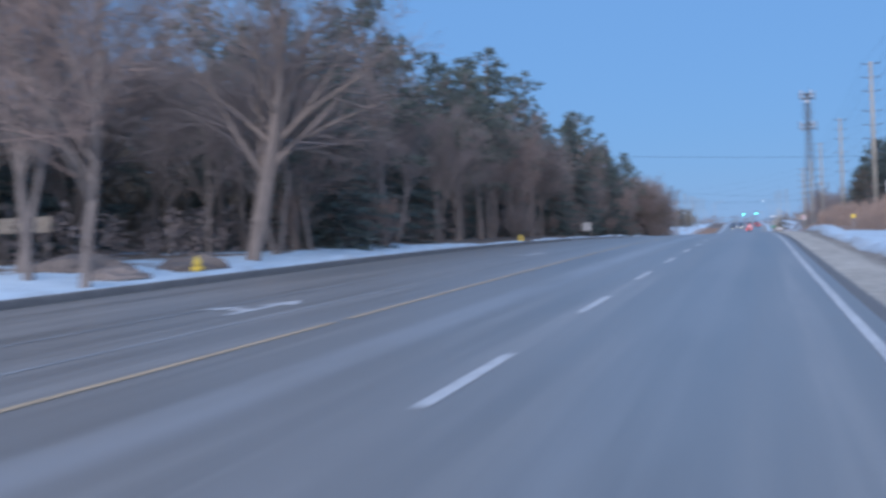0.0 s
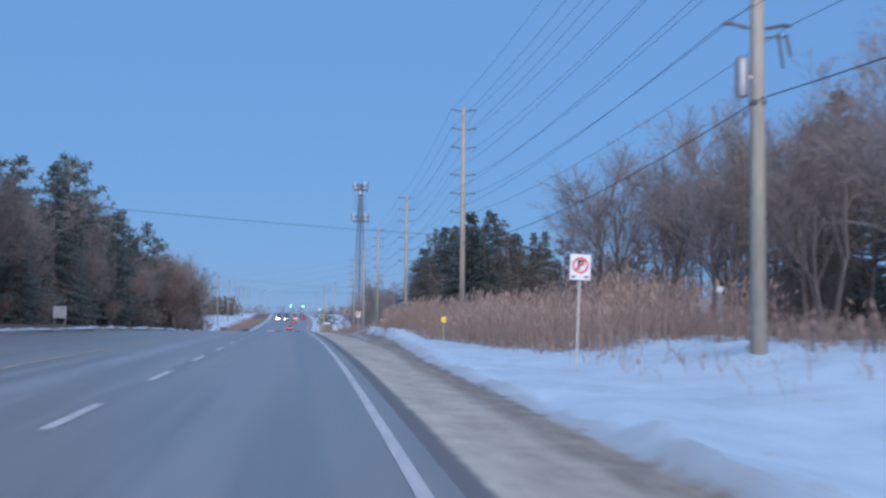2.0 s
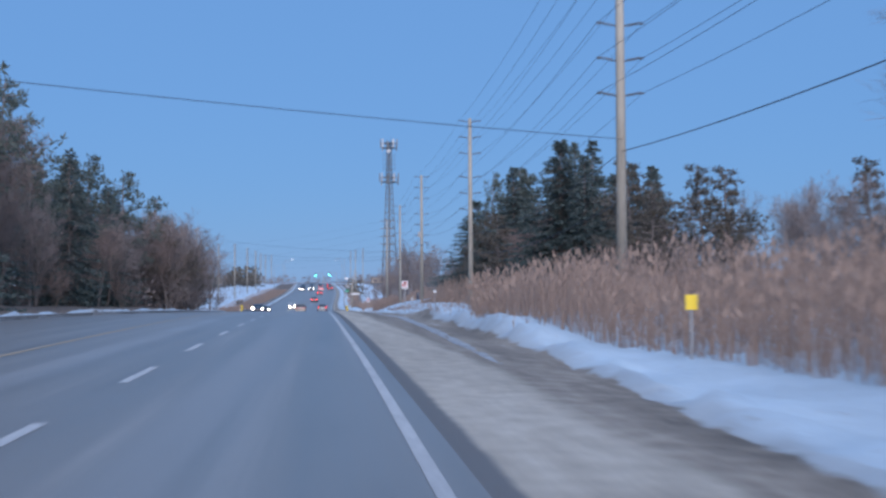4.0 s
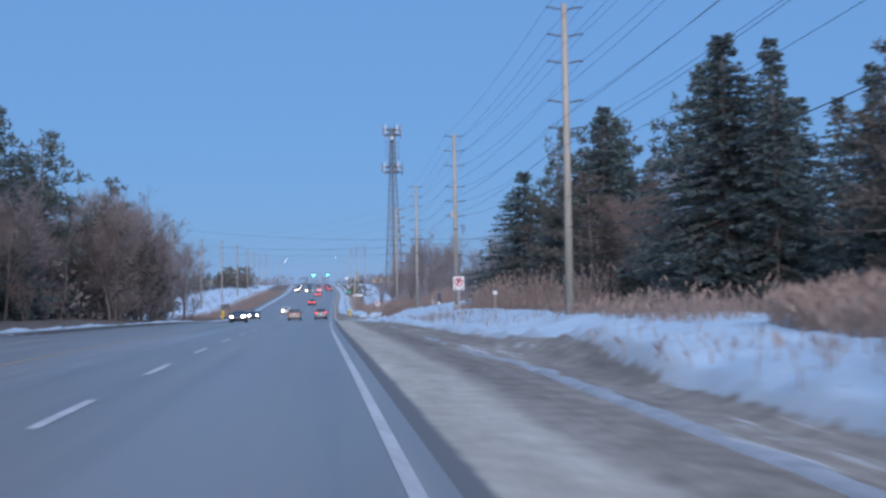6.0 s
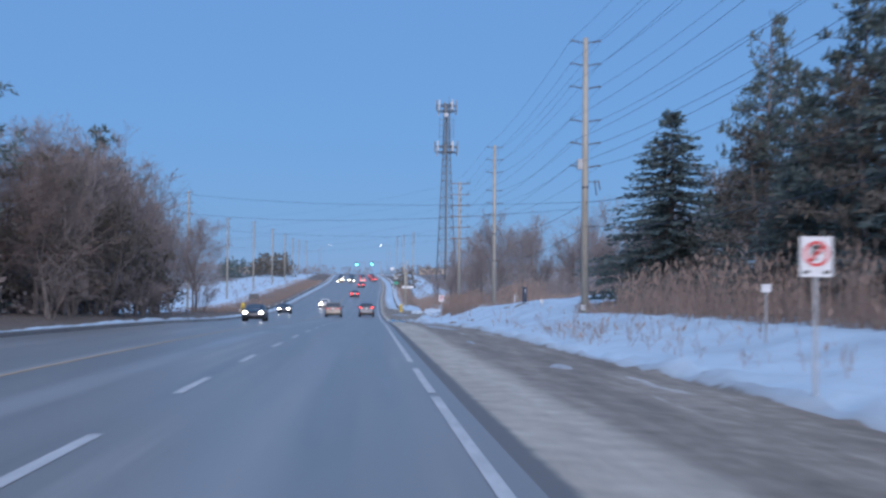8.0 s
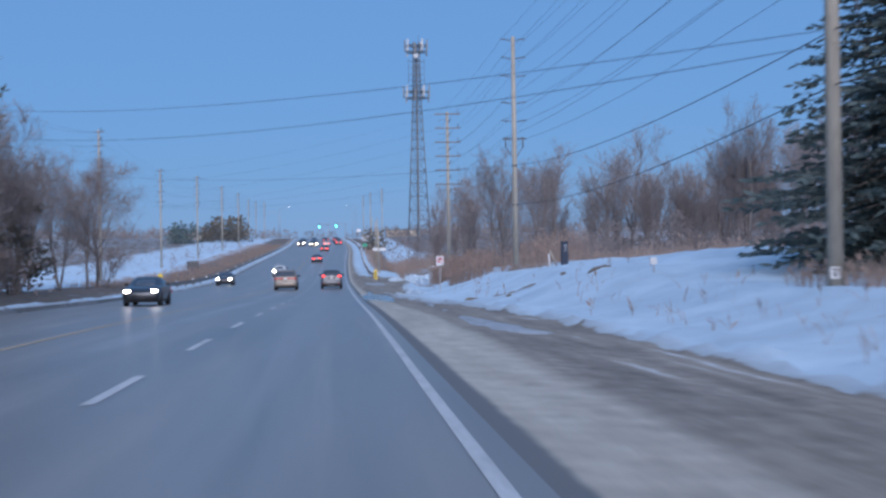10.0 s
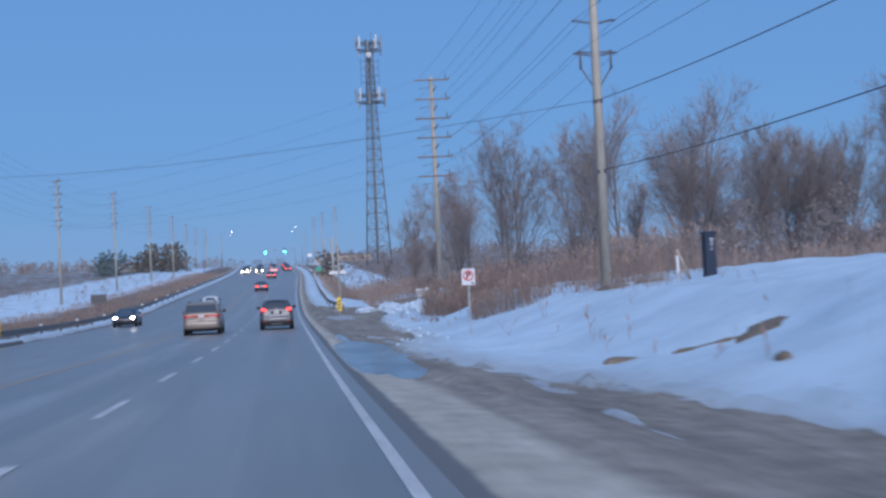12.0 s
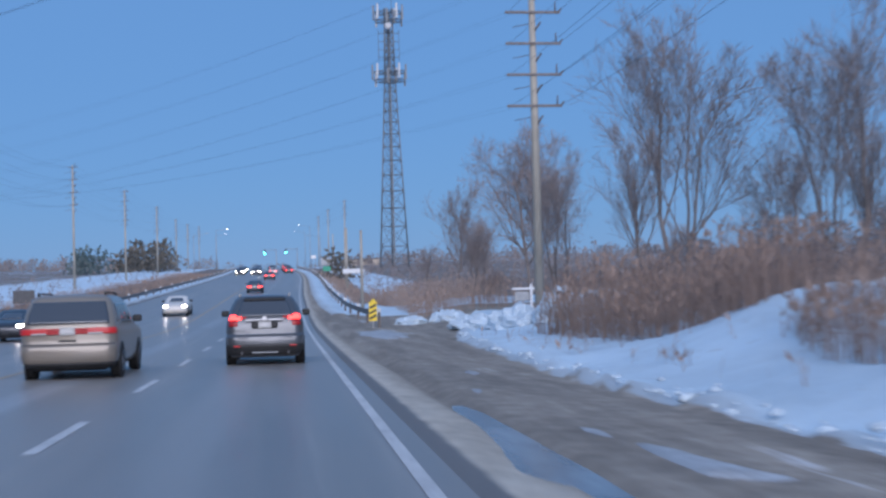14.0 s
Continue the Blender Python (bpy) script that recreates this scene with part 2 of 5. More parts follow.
RED_TWIG = plain("reddish_twigs", (.165, .124, .108), (.29, .22, .19), 2, 0.9, bump=0, vary=.3)
SPRUCE = needles_material("spruce_needles", (.062, .090, .088), (.165, .210, .195))
PINE = needles_material("pine_needles", (.076, .098, .086), (.185, .218, .185))
BROWN_PINE = needles_material("dull_pine_needles", (.085, .077, .064), (.20, .172, .135))
REED = needles_material("dry_reed", (.28, .192, .150), (.53, .385, .30))
POLE = plain("weathered_pole", (.25, .228, .188), (.43, .395, .33), 3, 0.85, stretch=(1, 1, .15), bump=0.3)
GALV = plain("galvanised_steel", (.22, .23, .24), (.40, .41, .42), 5, 0.5, 0.5, bump=0.05)
DARK_METAL = plain("dark_steel", (.05, .05, .055), (.11, .11, .115), 5, 0.55, 0.4, bump=0.05)
LATTICE = plain("lattice_steel", (.095, .108, .12), (.17, .187, .205), 2, 0.5, 0.3, bump=0)
INSULATOR = plain("grey_insulator", (.07, .065, .065), (.14, .13, .13), 5, 0.4, bump=0)
CABLE = plain("black_cable", (.015, .015, .017), (.035, .035, .04), 5, 0.6, bump=0)
SIGN_WHITE = plain("sign_white", (.52, .52, .52), (.66, .66, .66), 6, 0.45, bump=0)
SIGN_RED = plain("sign_red", (.45, .03, .03), (.60, .05, .05), 6, 0.45, bump=0)
SIGN_BLACK = plain("sign_black", (.02, .02, .02), (.04, .04, .04), 6, 0.5, bump=0)
SIGN_YELLOW = plain("sign_yellow", (.72, .50, .02), (.85, .62, .04), 6, 0.45, bump=0)
SIGN_GREEN = plain("sign_green", (.02, .20, .12), (.03, .30, .18), 6, 0.45, bump=0)
WHITE_PLASTIC = plain("white_plastic", (.60, .60, .60), (.78, .78, .78), 6, 0.5, bump=0)
NAVY = plain("navy_cabinet", (.010, .018, .036), (.018, .03, .055), 4, 0.45, bump=0.05)
WOOD = plain("weathered_board", (.30, .25, .20), (.52, .46, .38), 3, 0.8, stretch=(.2, 1, 1))
YELLOW_PAINT = plain("hydrant_paint", (.60, .42, .05), (.75, .55, .08), 6, 0.5, bump=0.1)
TYRE = plain("tyre_rubber", (.012, .012, .012), (.03, .03, .03), 20, 0.85, bump=0.2)
RIM = plain("alloy", (.35, .35, .36), (.55, .55, .56), 10, 0.35, 0.9, bump=0)
TRIM = plain("black_trim", (.015, .015, .016), (.035, .035, .036), 12, 0.6, bump=0.05)
GLASS = glass_material()
SILVER = paint_material("silver_grey_paint", (.12, .125, .135))
BEIGE = paint_material("champagne_paint", (.25, .215, .175), 0.3)
DARK_PAINT = paint_material("dark_paint", (.05, .055, .065))
WHITE_CAR = paint_material("white_paint", (.60, .57, .52), 0.0)
PLATE = plain("plate", (.36, .36, .35), (.46, .46, .45), 8, 0.5, bump=0)
RED_LENS = plain("red_lens", (.30, .010, .012), (.40, .016, .018), 6, 0.35, bump=0)
TAIL = lit("brake_light", (1.0, 0.06, 0.04), 3.0)
# dim red glow of the tail lamps, also put on the SUV's bumper reflectors
TAIL_DIM = lit("tail_light", (.42, 0.022, 0.022), .16)
HEAD = lit("headlight", (1.0, 0.84, 0.60), 60)
GREEN_LAMP = lit("green_signal", (0.10, 1.0, 0.72), 20)
LAMP_FAR = lit("street_lamp_glow", (1.0, 0.93, 0.82), 14)


# ---- building helpers ----
def mesh_of(name, verts, faces, material, smooth=False):
    me = bpy.data.meshes.new(name)
    if isinstance(verts, np.ndarray) and isinstance(faces, np.ndarray):
        n, k = faces.shape
        me.vertices.add(len(verts))
        me.vertices.foreach_set("co", verts.astype(np.float32).ravel())
        me.loops.add(n * k)
        me.loops.foreach_set("vertex_index", faces.astype(np.int32).ravel())
        me.polygons.add(n)
        me.polygons.foreach_set("loop_start", np.arange(0, n * k, k, dtype=np.int32))
        me.update(calc_edges=True)
    else:
        me.from_pydata([tuple(map(float, v)) for v in verts], [], [tuple(map(int, f)) for f in faces])
    if material:
        me.materials.append(material)
    if smooth:
        me.shade_smooth()
    return me


def thing(name, label, category, place=(0, 0, 0), group="", kind="", turn=0.0):
    ob = new(name)
    ob.empty_display_size = 0.3
    ob.matrix_basis = Matrix.Translation(place) @ Matrix.Rotation(turn, 4, "Z")
    return tagged(ob, label, category, group, kind)


def part(name, bm, material, parent, label=""):
    if isinstance(bm, bpy.types.Mesh):
        me = bm
    else:
        me = bpy.data.meshes.new(name)
        bm.to_mesh(me)
        bm.free()
        me.materials.append(material)
    ob = new(name, me)
    ob.parent = parent
    return tagged(ob, label)


def box(sx, sy, sz, at=(0, 0, 0), bevel=0.0, rot=None):
    bm = bmesh.new()
    bmesh.ops.create_cube(bm, size=1)
    m = Matrix.Translation(at) @ (rot.to_4x4() if rot else Matrix()) @ Matrix.Diagonal((sx, sy, sz, 1))
    bmesh.ops.transform(bm, matrix=m, verts=bm.verts)
    if bevel:
        bmesh.ops.bevel(bm, geom=list(bm.edges), offset=bevel, segments=2, profile=0.5, affect="EDGES")
    return bm


def join(*bms):
    out = bms[0]
    for b in bms[1:]:
        me = bpy.data.meshes.new("tmp")
        b.to_mesh(me)
        b.free()
        out.from_mesh(me)
        bpy.data.meshes.remove(me)
    return out


def rod(p, q, r0, r1=None, sides=10, caps=True):
    bm = bmesh.new()
    p, q = Vector(p), Vector(q)
    bmesh.ops.create_cone(bm, cap_ends=caps, segments=sides, radius1=r0, radius2=r0 if r1 is None else r1, depth=(q - p).length)
    turn = (q - p).to_track_quat("Z", "Y").to_matrix().to_4x4()
    bmesh.ops.transform(bm, matrix=Matrix.Translation((p + q) / 2) @ turn, verts=bm.verts)
    for f in bm.faces:
        f.smooth = len(f.verts) == 4
    return bm


def lathe(profile, sides=20, at=(0, 0, 0)):
    verts, faces = [], []
    for r, z in profile:
        for i in range(sides):
            a = 2 * math.pi * i / sides
            verts.append((at[0] + r * math.cos(a), at[1] + r * math.sin(a), at[2] + z))
    for j in range(len(profile) - 1):
        for i in range(sides):
            k = (i + 1) % sides
            faces.append((j * sides + i, j * sides + k, (j + 1) * sides + k, (j + 1) * sides + i))
    faces.append(tuple(reversed(range(sides))))
    faces.append(tuple(range((len(profile) - 1) * sides, len(profile) * sides)))
    bm = bmesh.new()
    me = mesh_of("tmp", verts, faces, None, True)
    bm.from_mesh(me)
    bpy.data.meshes.remove(me)
    return bm


def tubes(segs, sides=3):
    """Prisms round many segments (p, q, r0, r1), as arrays of vertices and faces."""
    P, Q = np.array([s[0] for s in segs], float), np.array([s[1] for s in segs], float)
    R0, R1 = np.array([s[2] for s in segs], float), np.array([s[3] for s in segs], float)
    d = Q - P
    d /= np.linalg.norm(d, axis=1, keepdims=True) + 1e-9
    ref = np.where(np.abs(d[:, 2:3]) > 0.9, [[1.0, 0, 0]], [[0, 0, 1.0]])
    u = np.cross(d, ref)
    u /= np.linalg.norm(u, axis=1, keepdims=True)
    w = np.cross(d, u)
    rings = []
    for C, R in ((P, R0), (Q, R1)):
        for i in range(sides):
            a = 2 * math.pi * i / sides
            rings.append(C + R[:, None] * (math.cos(a) * u + math.sin(a) * w))
    verts = np.stack(rings, 1).reshape(-1, 3)
    base = np.arange(len(segs))[:, None] * 2 * sides
    quads = []
    for i in range(sides):
        k = (i + 1) % sides
        quads.append(np.concatenate([base + i, base + k, base + sides + k, base + sides + i], 1))
    return verts, np.concatenate(quads)


def sheet(name, offs, ys, height, material, attrs=None, smooth=True):
    """A grid over offsets from the road line and stations along it."""
    offs, ys = np.asarray(offs, float), np.asarray(ys, float)
    O, Y = np.meshgrid(offs, ys) if offs.ndim == 1 else (offs, np.repeat(ys[:, None], offs.shape[1], 1))
    Z = height(O, Y)
    X = O + road_x(Y)
    n, k = O.shape
    idx = np.arange(n * k).reshape(n, k)
    faces = np.stack([idx[:-1, :-1], idx[:-1, 1:], idx[1:, 1:], idx[1:, :-1]], -1).reshape(-1, 4)
    me = mesh_of(name, np.stack([X, Y, Z], -1).reshape(-1, 3), faces, material, smooth)
    for key, fn in (attrs or {}).items():
        a = me.attributes.new(key, "FLOAT", "POINT")
        a.data.foreach_set("value", np.asarray(fn(O, Y), np.float32).ravel())
    return me


# ---- ground and road ----
def lumps(O, Y):
    """Uneven snow: drifts, and clods along the ploughed edge."""
    out = np.zeros_like(O)
    edge = snow_edge(Y)
    for i in range(O.shape[0]):
        for j in range(O.shape[1]):
            o, y = O[i, j], Y[i, j]
            d = o - edge[i, j] if o > 0 else kerb_off(y) - o
            if d > 0 and abs(o) < 60 and -40 < y < 430:
                amp = 0.06 + 0.17 * math.exp(-((d - 0.5) / 0.7) ** 2) + 0.07 * min(d / 8, 1)
                out[i, j] = amp * (noise.noise((o * 1.1, y * .8, 0)) + 1.0 * noise.noise((o * 2.7, y * 2.1, 5)) + 0.9 * noise.noise((o * .35, y * .25, 2)))
            elif o > 2.4:
                out[i, j] = 0.025 * noise.noise((o * 1.5, y * .4, 9))
    return out


def ground_height(O, Y):
    return road_z(Y) + ground_rel(O, Y) + lumps(O, Y)


def litter_amount(O, Y):
    k = kerb_off(Y) - O
    first, late = 1 - step(72, 96, Y), step(266, 290, Y)
    verge = .78 * step(.8, 2.5, k) * (1 - step(7, 11, k)) + .34 * step(11, 14, k) * (1 - step(24, 30, k)) + .66 * step(25, 32, k)
    left = 0.62 * step(2.5, 8, k) * first + 1.2 * step(.4, 2.2, k) * (1 - first) * (1 - late) + verge * late
    fields = step(238, 275, Y)
    beyond = step(384, 400, Y)
    ditch = .80 * step(6.0, 7.2, O) * (1 - step(9.5, 11.5, O)) + .30 * step(10.5, 12, O) * (1 - step(15, 19, O)) + .70 * step(16, 20, O)
    right = 0.85 * step(14, 22, O) * (1 - fields) + (0.52 * step(18, 30, O) + .12 * step(9, 16, O) * step(355, 370, Y)) * fields * (1 - beyond) + ditch * beyond
    out = np.where(O < -8, left, np.where(O > 3, right, 0))
    # patchy snow on the open fields beyond the woods
    return out + (0.60 - out) * step(48, 85, np.abs(O))


GROUND_Y = np.concatenate([np.arange(-60, 0, 4.0), np.arange(0, 372, 0.8), np.arange(372, 440, 4), np.arange(440, 760, 14), [800, 900, 1100, 1400, 2000, 3000, 4600]])
GROUND_OFF = np.concatenate([[-3000, -1600, -800, -450, -280, -180, -120, -90, -70, -56], np.arange(-46, -22, 3.0), np.arange(-21, -11, 0.55),
                             [-10.5, -6, -1.6, 2.05], np.arange(2.25, 9, 0.3), np.arange(9.2, 20, 0.8), np.arange(20.5, 48, 3.0), [52, 62, 80, 110, 160, 260, 420, 800, 1600, 3000]])
tagged(new("ground", sheet("ground", GROUND_OFF, GROUND_Y, ground_height, GROUND,
                           {"off": lambda O, Y: O, "snow": lambda O, Y: np.where(O > 0, (O - snow_edge(Y)) * np.interp(Y, [254, 264, 288, 296], [1, .28, .28, 1]), kerb_off(Y) - O), "litter": litter_amount,
                            "mud": lambda O, Y: O - np.interp(Y, [0, 70, 80, 100, 120, 142, 170, 200, 225, 240, 262, 300, 330], [3.45, 3.45, 3.8, 3.9, 3.7, 3.55, 3.5, 3.5, 3.7, 3.7, 3.3, 2.8, 2.7])})),
       "snowy verge, muddy gravel shoulder and brown litter", "ground", kind="structure")

ROAD_STATIONS = np.concatenate([np.arange(-60, 0, 6.0), np.arange(0, 440, 3.0), np.arange(440, 800, 10.0), [820, 900, 1000]])
STEPS = np.concatenate([np.linspace(0, 0.5, 8), np.linspace(0.56, 1, 14)])
road_offs = kerb_off(ROAD_STATIONS)[:, None] + (2.16 - kerb_off(ROAD_STATIONS)[:, None]) * STEPS[None, :]
ROAD_OB = tagged(new("road", sheet("road", road_offs, ROAD_STATIONS, lambda O, Y: road_z(Y) - 0.006 * np.abs(O + 5), ASPHALT, {"off": lambda O, Y: O})),
                 "grey salt-streaked asphalt road with worn markings", "road", kind="structure")


def paint_strip(name, offset, y0, y1, width, material, pitch=3.0, label=""):
    ys = np.linspace(y0, y1, max(2, int((y1 - y0) / pitch) + 1))
    offs = (offset(ys) if callable(offset) else np.full(len(ys), offset))[:, None] + np.array([-width / 2, width / 2])[None, :]
    me = sheet(name, offs, ys, lambda O, Y: road_z(Y) - 0.006 * np.abs(O + 5) + 0.006, material, smooth=False)
    ob = new(name, me)
    ob.parent = ROAD_OB
    return tagged(ob, label)


DASH_START, DASH_PITCH, DASH = 1.13, 9.0, 3.6
for n in range(-5, 72):
    y = DASH_START + n * DASH_PITCH
    paint_strip("lane_dash", -1.8, y, y + DASH, 0.15, WHITE_LINE, 1.8)
for a, b in ((-60, 9.0), (9.4, 44.4), (45.0, 180.9), (181.6, 188.1), (190.8, 700)):
    paint_strip("edge_line", 1.86, a, b, 0.13, WHITE_LINE, label="scuffed white edge line")
for a, b in ((-60, 18.3), (19.0, 700)):
    paint_strip("centre_line", -5.3, a, b, 0.13, YELLOW_LINE, label="worn yellow centre line")
paint_strip("turn_lane_line", lambda ys: np.interp(ys, [-60, 90, 150], [-7.0, -7.0, -5.6]), -60, 110, 0.11, FAINT_LINE, label="worn white lane line")
paint_strip("left_lane_line", lambda ys: np.interp(ys, [-60, 60, 130], [-9.2, -9.2, -8.4]), -60, 105, 0.11, FAINT_LINE, label="worn white lane line")
for n in range(0, 62):
    y = 112 + n * DASH_PITCH
    paint_strip("lane_dash", -8.5, y, y + DASH, 0.13, FAINT_LINE, 1.8)


def lane_arrow(y):
    verts, faces = [], [(0, 1, 2, 3), (4, 5, 6), (7, 8, 9, 10), (11, 12, 13)]
    for o, s in ((-.1, 0), (.1, 0), (.1, 2.4), (-.1, 2.4), (-.42, 2.3), (.42, 2.3), (0, 3.6), (-.1, .9), (-.1, 1.3), (-.75, 1.9), (-.75, 1.5), (-.65, 1.2), (-.65, 2.3), (-1.25, 1.7)):
        verts.append((-8.05 + o + road_x(y), y + s, road_z(y + s) + 0.006 - .006 * 3.05))
    ob = new("lane_arrow", mesh_of("lane_arrow", verts, faces, WHITE_LINE))
    ob.parent = ROAD_OB


lane_arrow(20.8)
lane_arrow(49.5)

kerb_y = np.arange(-60, 316, 3.0)
kerb_me = sheet("kerb", kerb_off(kerb_y)[:, None] + np.array([0.02, 0.0, -0.04, -0.2, -0.24])[None, :], kerb_y,
                lambda O, Y: road_z(Y) - 0.06 + np.array([-0.06, 0.16, 0.20, 0.20, 0.0])[None, :] + 0 * O, KERB, smooth=False)
tagged(new("kerb", kerb_me), "dark concrete kerb along the snowy verge", "kerb", kind="structure")


def puddle():
    """Meltwater filling the hollow in the shoulder."""
    ys = np.arange(262, 303.1, .6)
    mid, half = pool_line(ys)
    offs = mid[:, None] + (half * 1.25 + .05)[:, None] * np.linspace(-1, 1, 8)[None, :]
    me = sheet("puddle", offs, ys, lambda O, Y: road_z(Y) - 0.085 - 0.16 * (1 - step(266, 272, Y)) + 0 * O, WATER)
    tagged(new("puddle", me), "shallow blue-grey meltwater puddle on the shoulder", "puddle", kind="structure")


WATER, wnt, wb = nodes_of("meltwater")
wcol = ramp(wnt, noise_of(wnt, .9, 4, .6, (1, .3, 1)), [(.35, (.09, .105, .12)), (.65, (.27, .30, .33))]).outputs[0]
wnt.links.new(wcol, wb.inputs["Base Color"])
wb.inputs["Roughness"].default_value = 0.22
bumped(wnt, wb, noise_of(wnt, 6, 2), 0.05, 0.01)
puddle()


def snow_ridge(y0, y1, centre, half, seed, gaps=True):
    """A low strip of dirty snow left on the shoulder."""
    ys = np.arange(y0, y1, .3)
    mid, wide = np.interp(ys, *zip(*centre)), np.interp(ys, *zip(*half))
    wob = np.array([noise.noise((y * .6, seed, 0)) + .7 * noise.noise((y * 1.7, seed, 3)) for y in ys])
    wide = wide * (1 + .7 * wob)
    cut = np.array([noise.noise((y * .22, seed + 4, 0)) for y in ys])
    wide = np.where((cut < -.12) & gaps, .02, wide)
    across = np.array([-1, -.7, -.25, .25, .7, 1.0])
    lift = np.array([-.05, .03, .06, .06, .03, -.05])
    offs = (mid + .12 * wob)[:, None] + wide[:, None] * across[None, :]
    me = sheet("snow_ridge", offs, ys, lambda O, Y: road_z(Y) + ground_rel(O, Y) + (lift[None, :] + .02) * np.clip(wide / .2, 0, 1)[:, None] - .03, SLUSH)
    tagged(new("snow_ridge", me), "low strip of dirty snow on the gravel shoulder", "snow", "snow strips")


SLUSH = plain("dirty_slush", (.21, .21, .215), (.52, .56, .60), 2.6, .75, bump=.6)
SNOWHEAP = plain("heaped_snow", (.38, .44, .49), (.62, .73, .81), 2.5, .8, bump=.6)
snow_ridge(104, 158, [(104, 4.3), (115, 4.6), (125, 4.9), (135, 5.1), (143, 5.3), (149, 5.4), (152, 5.0), (158, 5.0)], [(104, .05), (112, .18), (125, .20), (138, .26), (146, .24), (158, .06)], 1, False)
snow_ridge(159, 172, [(159, 5.0), (172, 5.2)], [(159, .03), (164, .18), (172, .03)], 23)
snow_ridge(187, 192, [(187, 4.9), (192, 5.2)], [(187, .05), (189.5, .4), (192, .05)], 2)
snow_ridge(203, 208, [(203, 4.3), (208, 4.4)], [(203, .03), (205.5, .15), (208, .03)], 8)
snow_ridge(229, 243, [(229, 5.2), (235, 4.9), (243, 4.5)], [(229, .3), (233, .7), (238, .6), (243, .03)], 3)
snow_ridge(247, 250, [(247, 4.5), (250, 4.7)], [(247, .03), (248.5, .3), (250, .03)], 13)
snow_ridge(256, 268, [(256, 4.75), (268, 5.3)], [(256, .03), (262, .3), (268, .03)], 14)
snow_ridge(287, 299, [(287, 4.7), (292, 4.5), (299, 4.0)], [(287, .1), (289.5, .3), (292, .1), (294, .02), (299, .02)], 4)
snow_ridge(297.5, 299.3, [(297, 4.1), (299.5, 4.0)], [(297, .02), (298.4, .14), (299.5, .02)], 5)
snow_ridge(333, 347, [(333, 4.6), (340, 4.9), (347, 5.6)], [(333, .1), (337, 1.2), (342, 1.3), (347, .2)], 21)
snow_ridge(293, 297.5, [(293, 4.6), (297.5, 4.2)], [(293, .1), (295, .45), (297.5, .05)], 22)
snow_ridge(303, 306.5, [(303, 3.7), (306.5, 3.8)], [(303, .02), (305, .12), (306.5, .02)], 12)
snow_ridge(309, 314, [(309, 4.5), (314, 4.3)], [(309, .05), (311.5, .22), (314, .05)], 9)


def snow_crumbs(y0, y1, count, seed):
    """Lumps thrown up along the foot of the ploughed bank."""
    rng = np.random.default_rng(seed)
    bm = bmesh.new()
    bmesh.ops.create_icosphere(bm, subdivisions=1, radius=1)
    ball = np.array([v.co[:] for v in bm.verts])
    tri = np.array([[v.index for v in f.verts] for f in bm.faces])
    bm.free()
    verts, faces = [], []
    for k in range(count):
        y = rng.uniform(y0, y1)
        o = float(snow_edge(y)) + abs(rng.normal(0, .5)) + .12
        r = rng.uniform(.025, .075) * rng.choice([1, 1, 1.9])
        p = ball * (1 + rng.normal(0, .24, (len(ball), 1))) * np.array([1, rng.uniform(.8, 1.5), rng.uniform(.35, .65)]) * r
        z = float(ground_height(np.array([[o]]), np.array([[y]]))[0, 0])
        verts.append(p + np.array([o + float(road_x(y)), y, z + r * .05]))
        faces.append(tri + k * len(ball))
    ob = new("snow_crumbs", mesh_of("snow_crumbs", np.concatenate(verts), np.concatenate(faces), SNOWHEAP))
    tagged(ob, "crumbled lumps of ploughed snow along the bank", "snow", kind="stuff")


snow_crumbs(286, 358, 380, 2)


# ---- trees ----
def unit(v):
    return v / (np.linalg.norm(v) + 1e-9)


def grow(rng, segs, p, d, length, radius, level, top, spread, rise, kids, bits=3):
    """One branch and its branches, as segments sorted by level."""
    spots = []
    for i in range(bits):
        d = unit(d + rng.normal(0, 0.10 + 0.04 * level, 3) + np.array([0, 0, rise]))
        q = p + d * length / bits
        r1 = radius * (1 - 0.75 * (i + 1) / bits) if level else radius * (1 - 0.62 * (i + 1) / bits)
        r0 = radius * (1 - 0.75 * i / bits) if level else radius * (1 - 0.62 * i / bits)
        segs[level].append((p, q, max(r0, 0.008), max(r1, 0.006)))
        spots.append((p, q, d, r1))
        p = q
    if level >= top:
        return
    for k in range(kids[level]):
        f = rng.uniform(0.28 if level == 0 else 0.15, 1.0)
        i = min(int(f * bits), bits - 1)
        a, b, e, r = spots[i]
        at = a + (b - a) * (f * bits - i)
        side = unit(np.cross(e, rng.normal(0, 1, 3)))
        turn = rng.uniform(0.6, 1.1) * spread
        away = unit(e * math.cos(turn) + side * math.sin(turn))
        grow(rng, segs, at, away, length * rng.uniform(0.42, 0.68) * (1.15 - 0.45 * f), max(r, 0.012) * 0.62, level + 1, top, spread, rise, kids, (3, 2, 1, 1)[level])


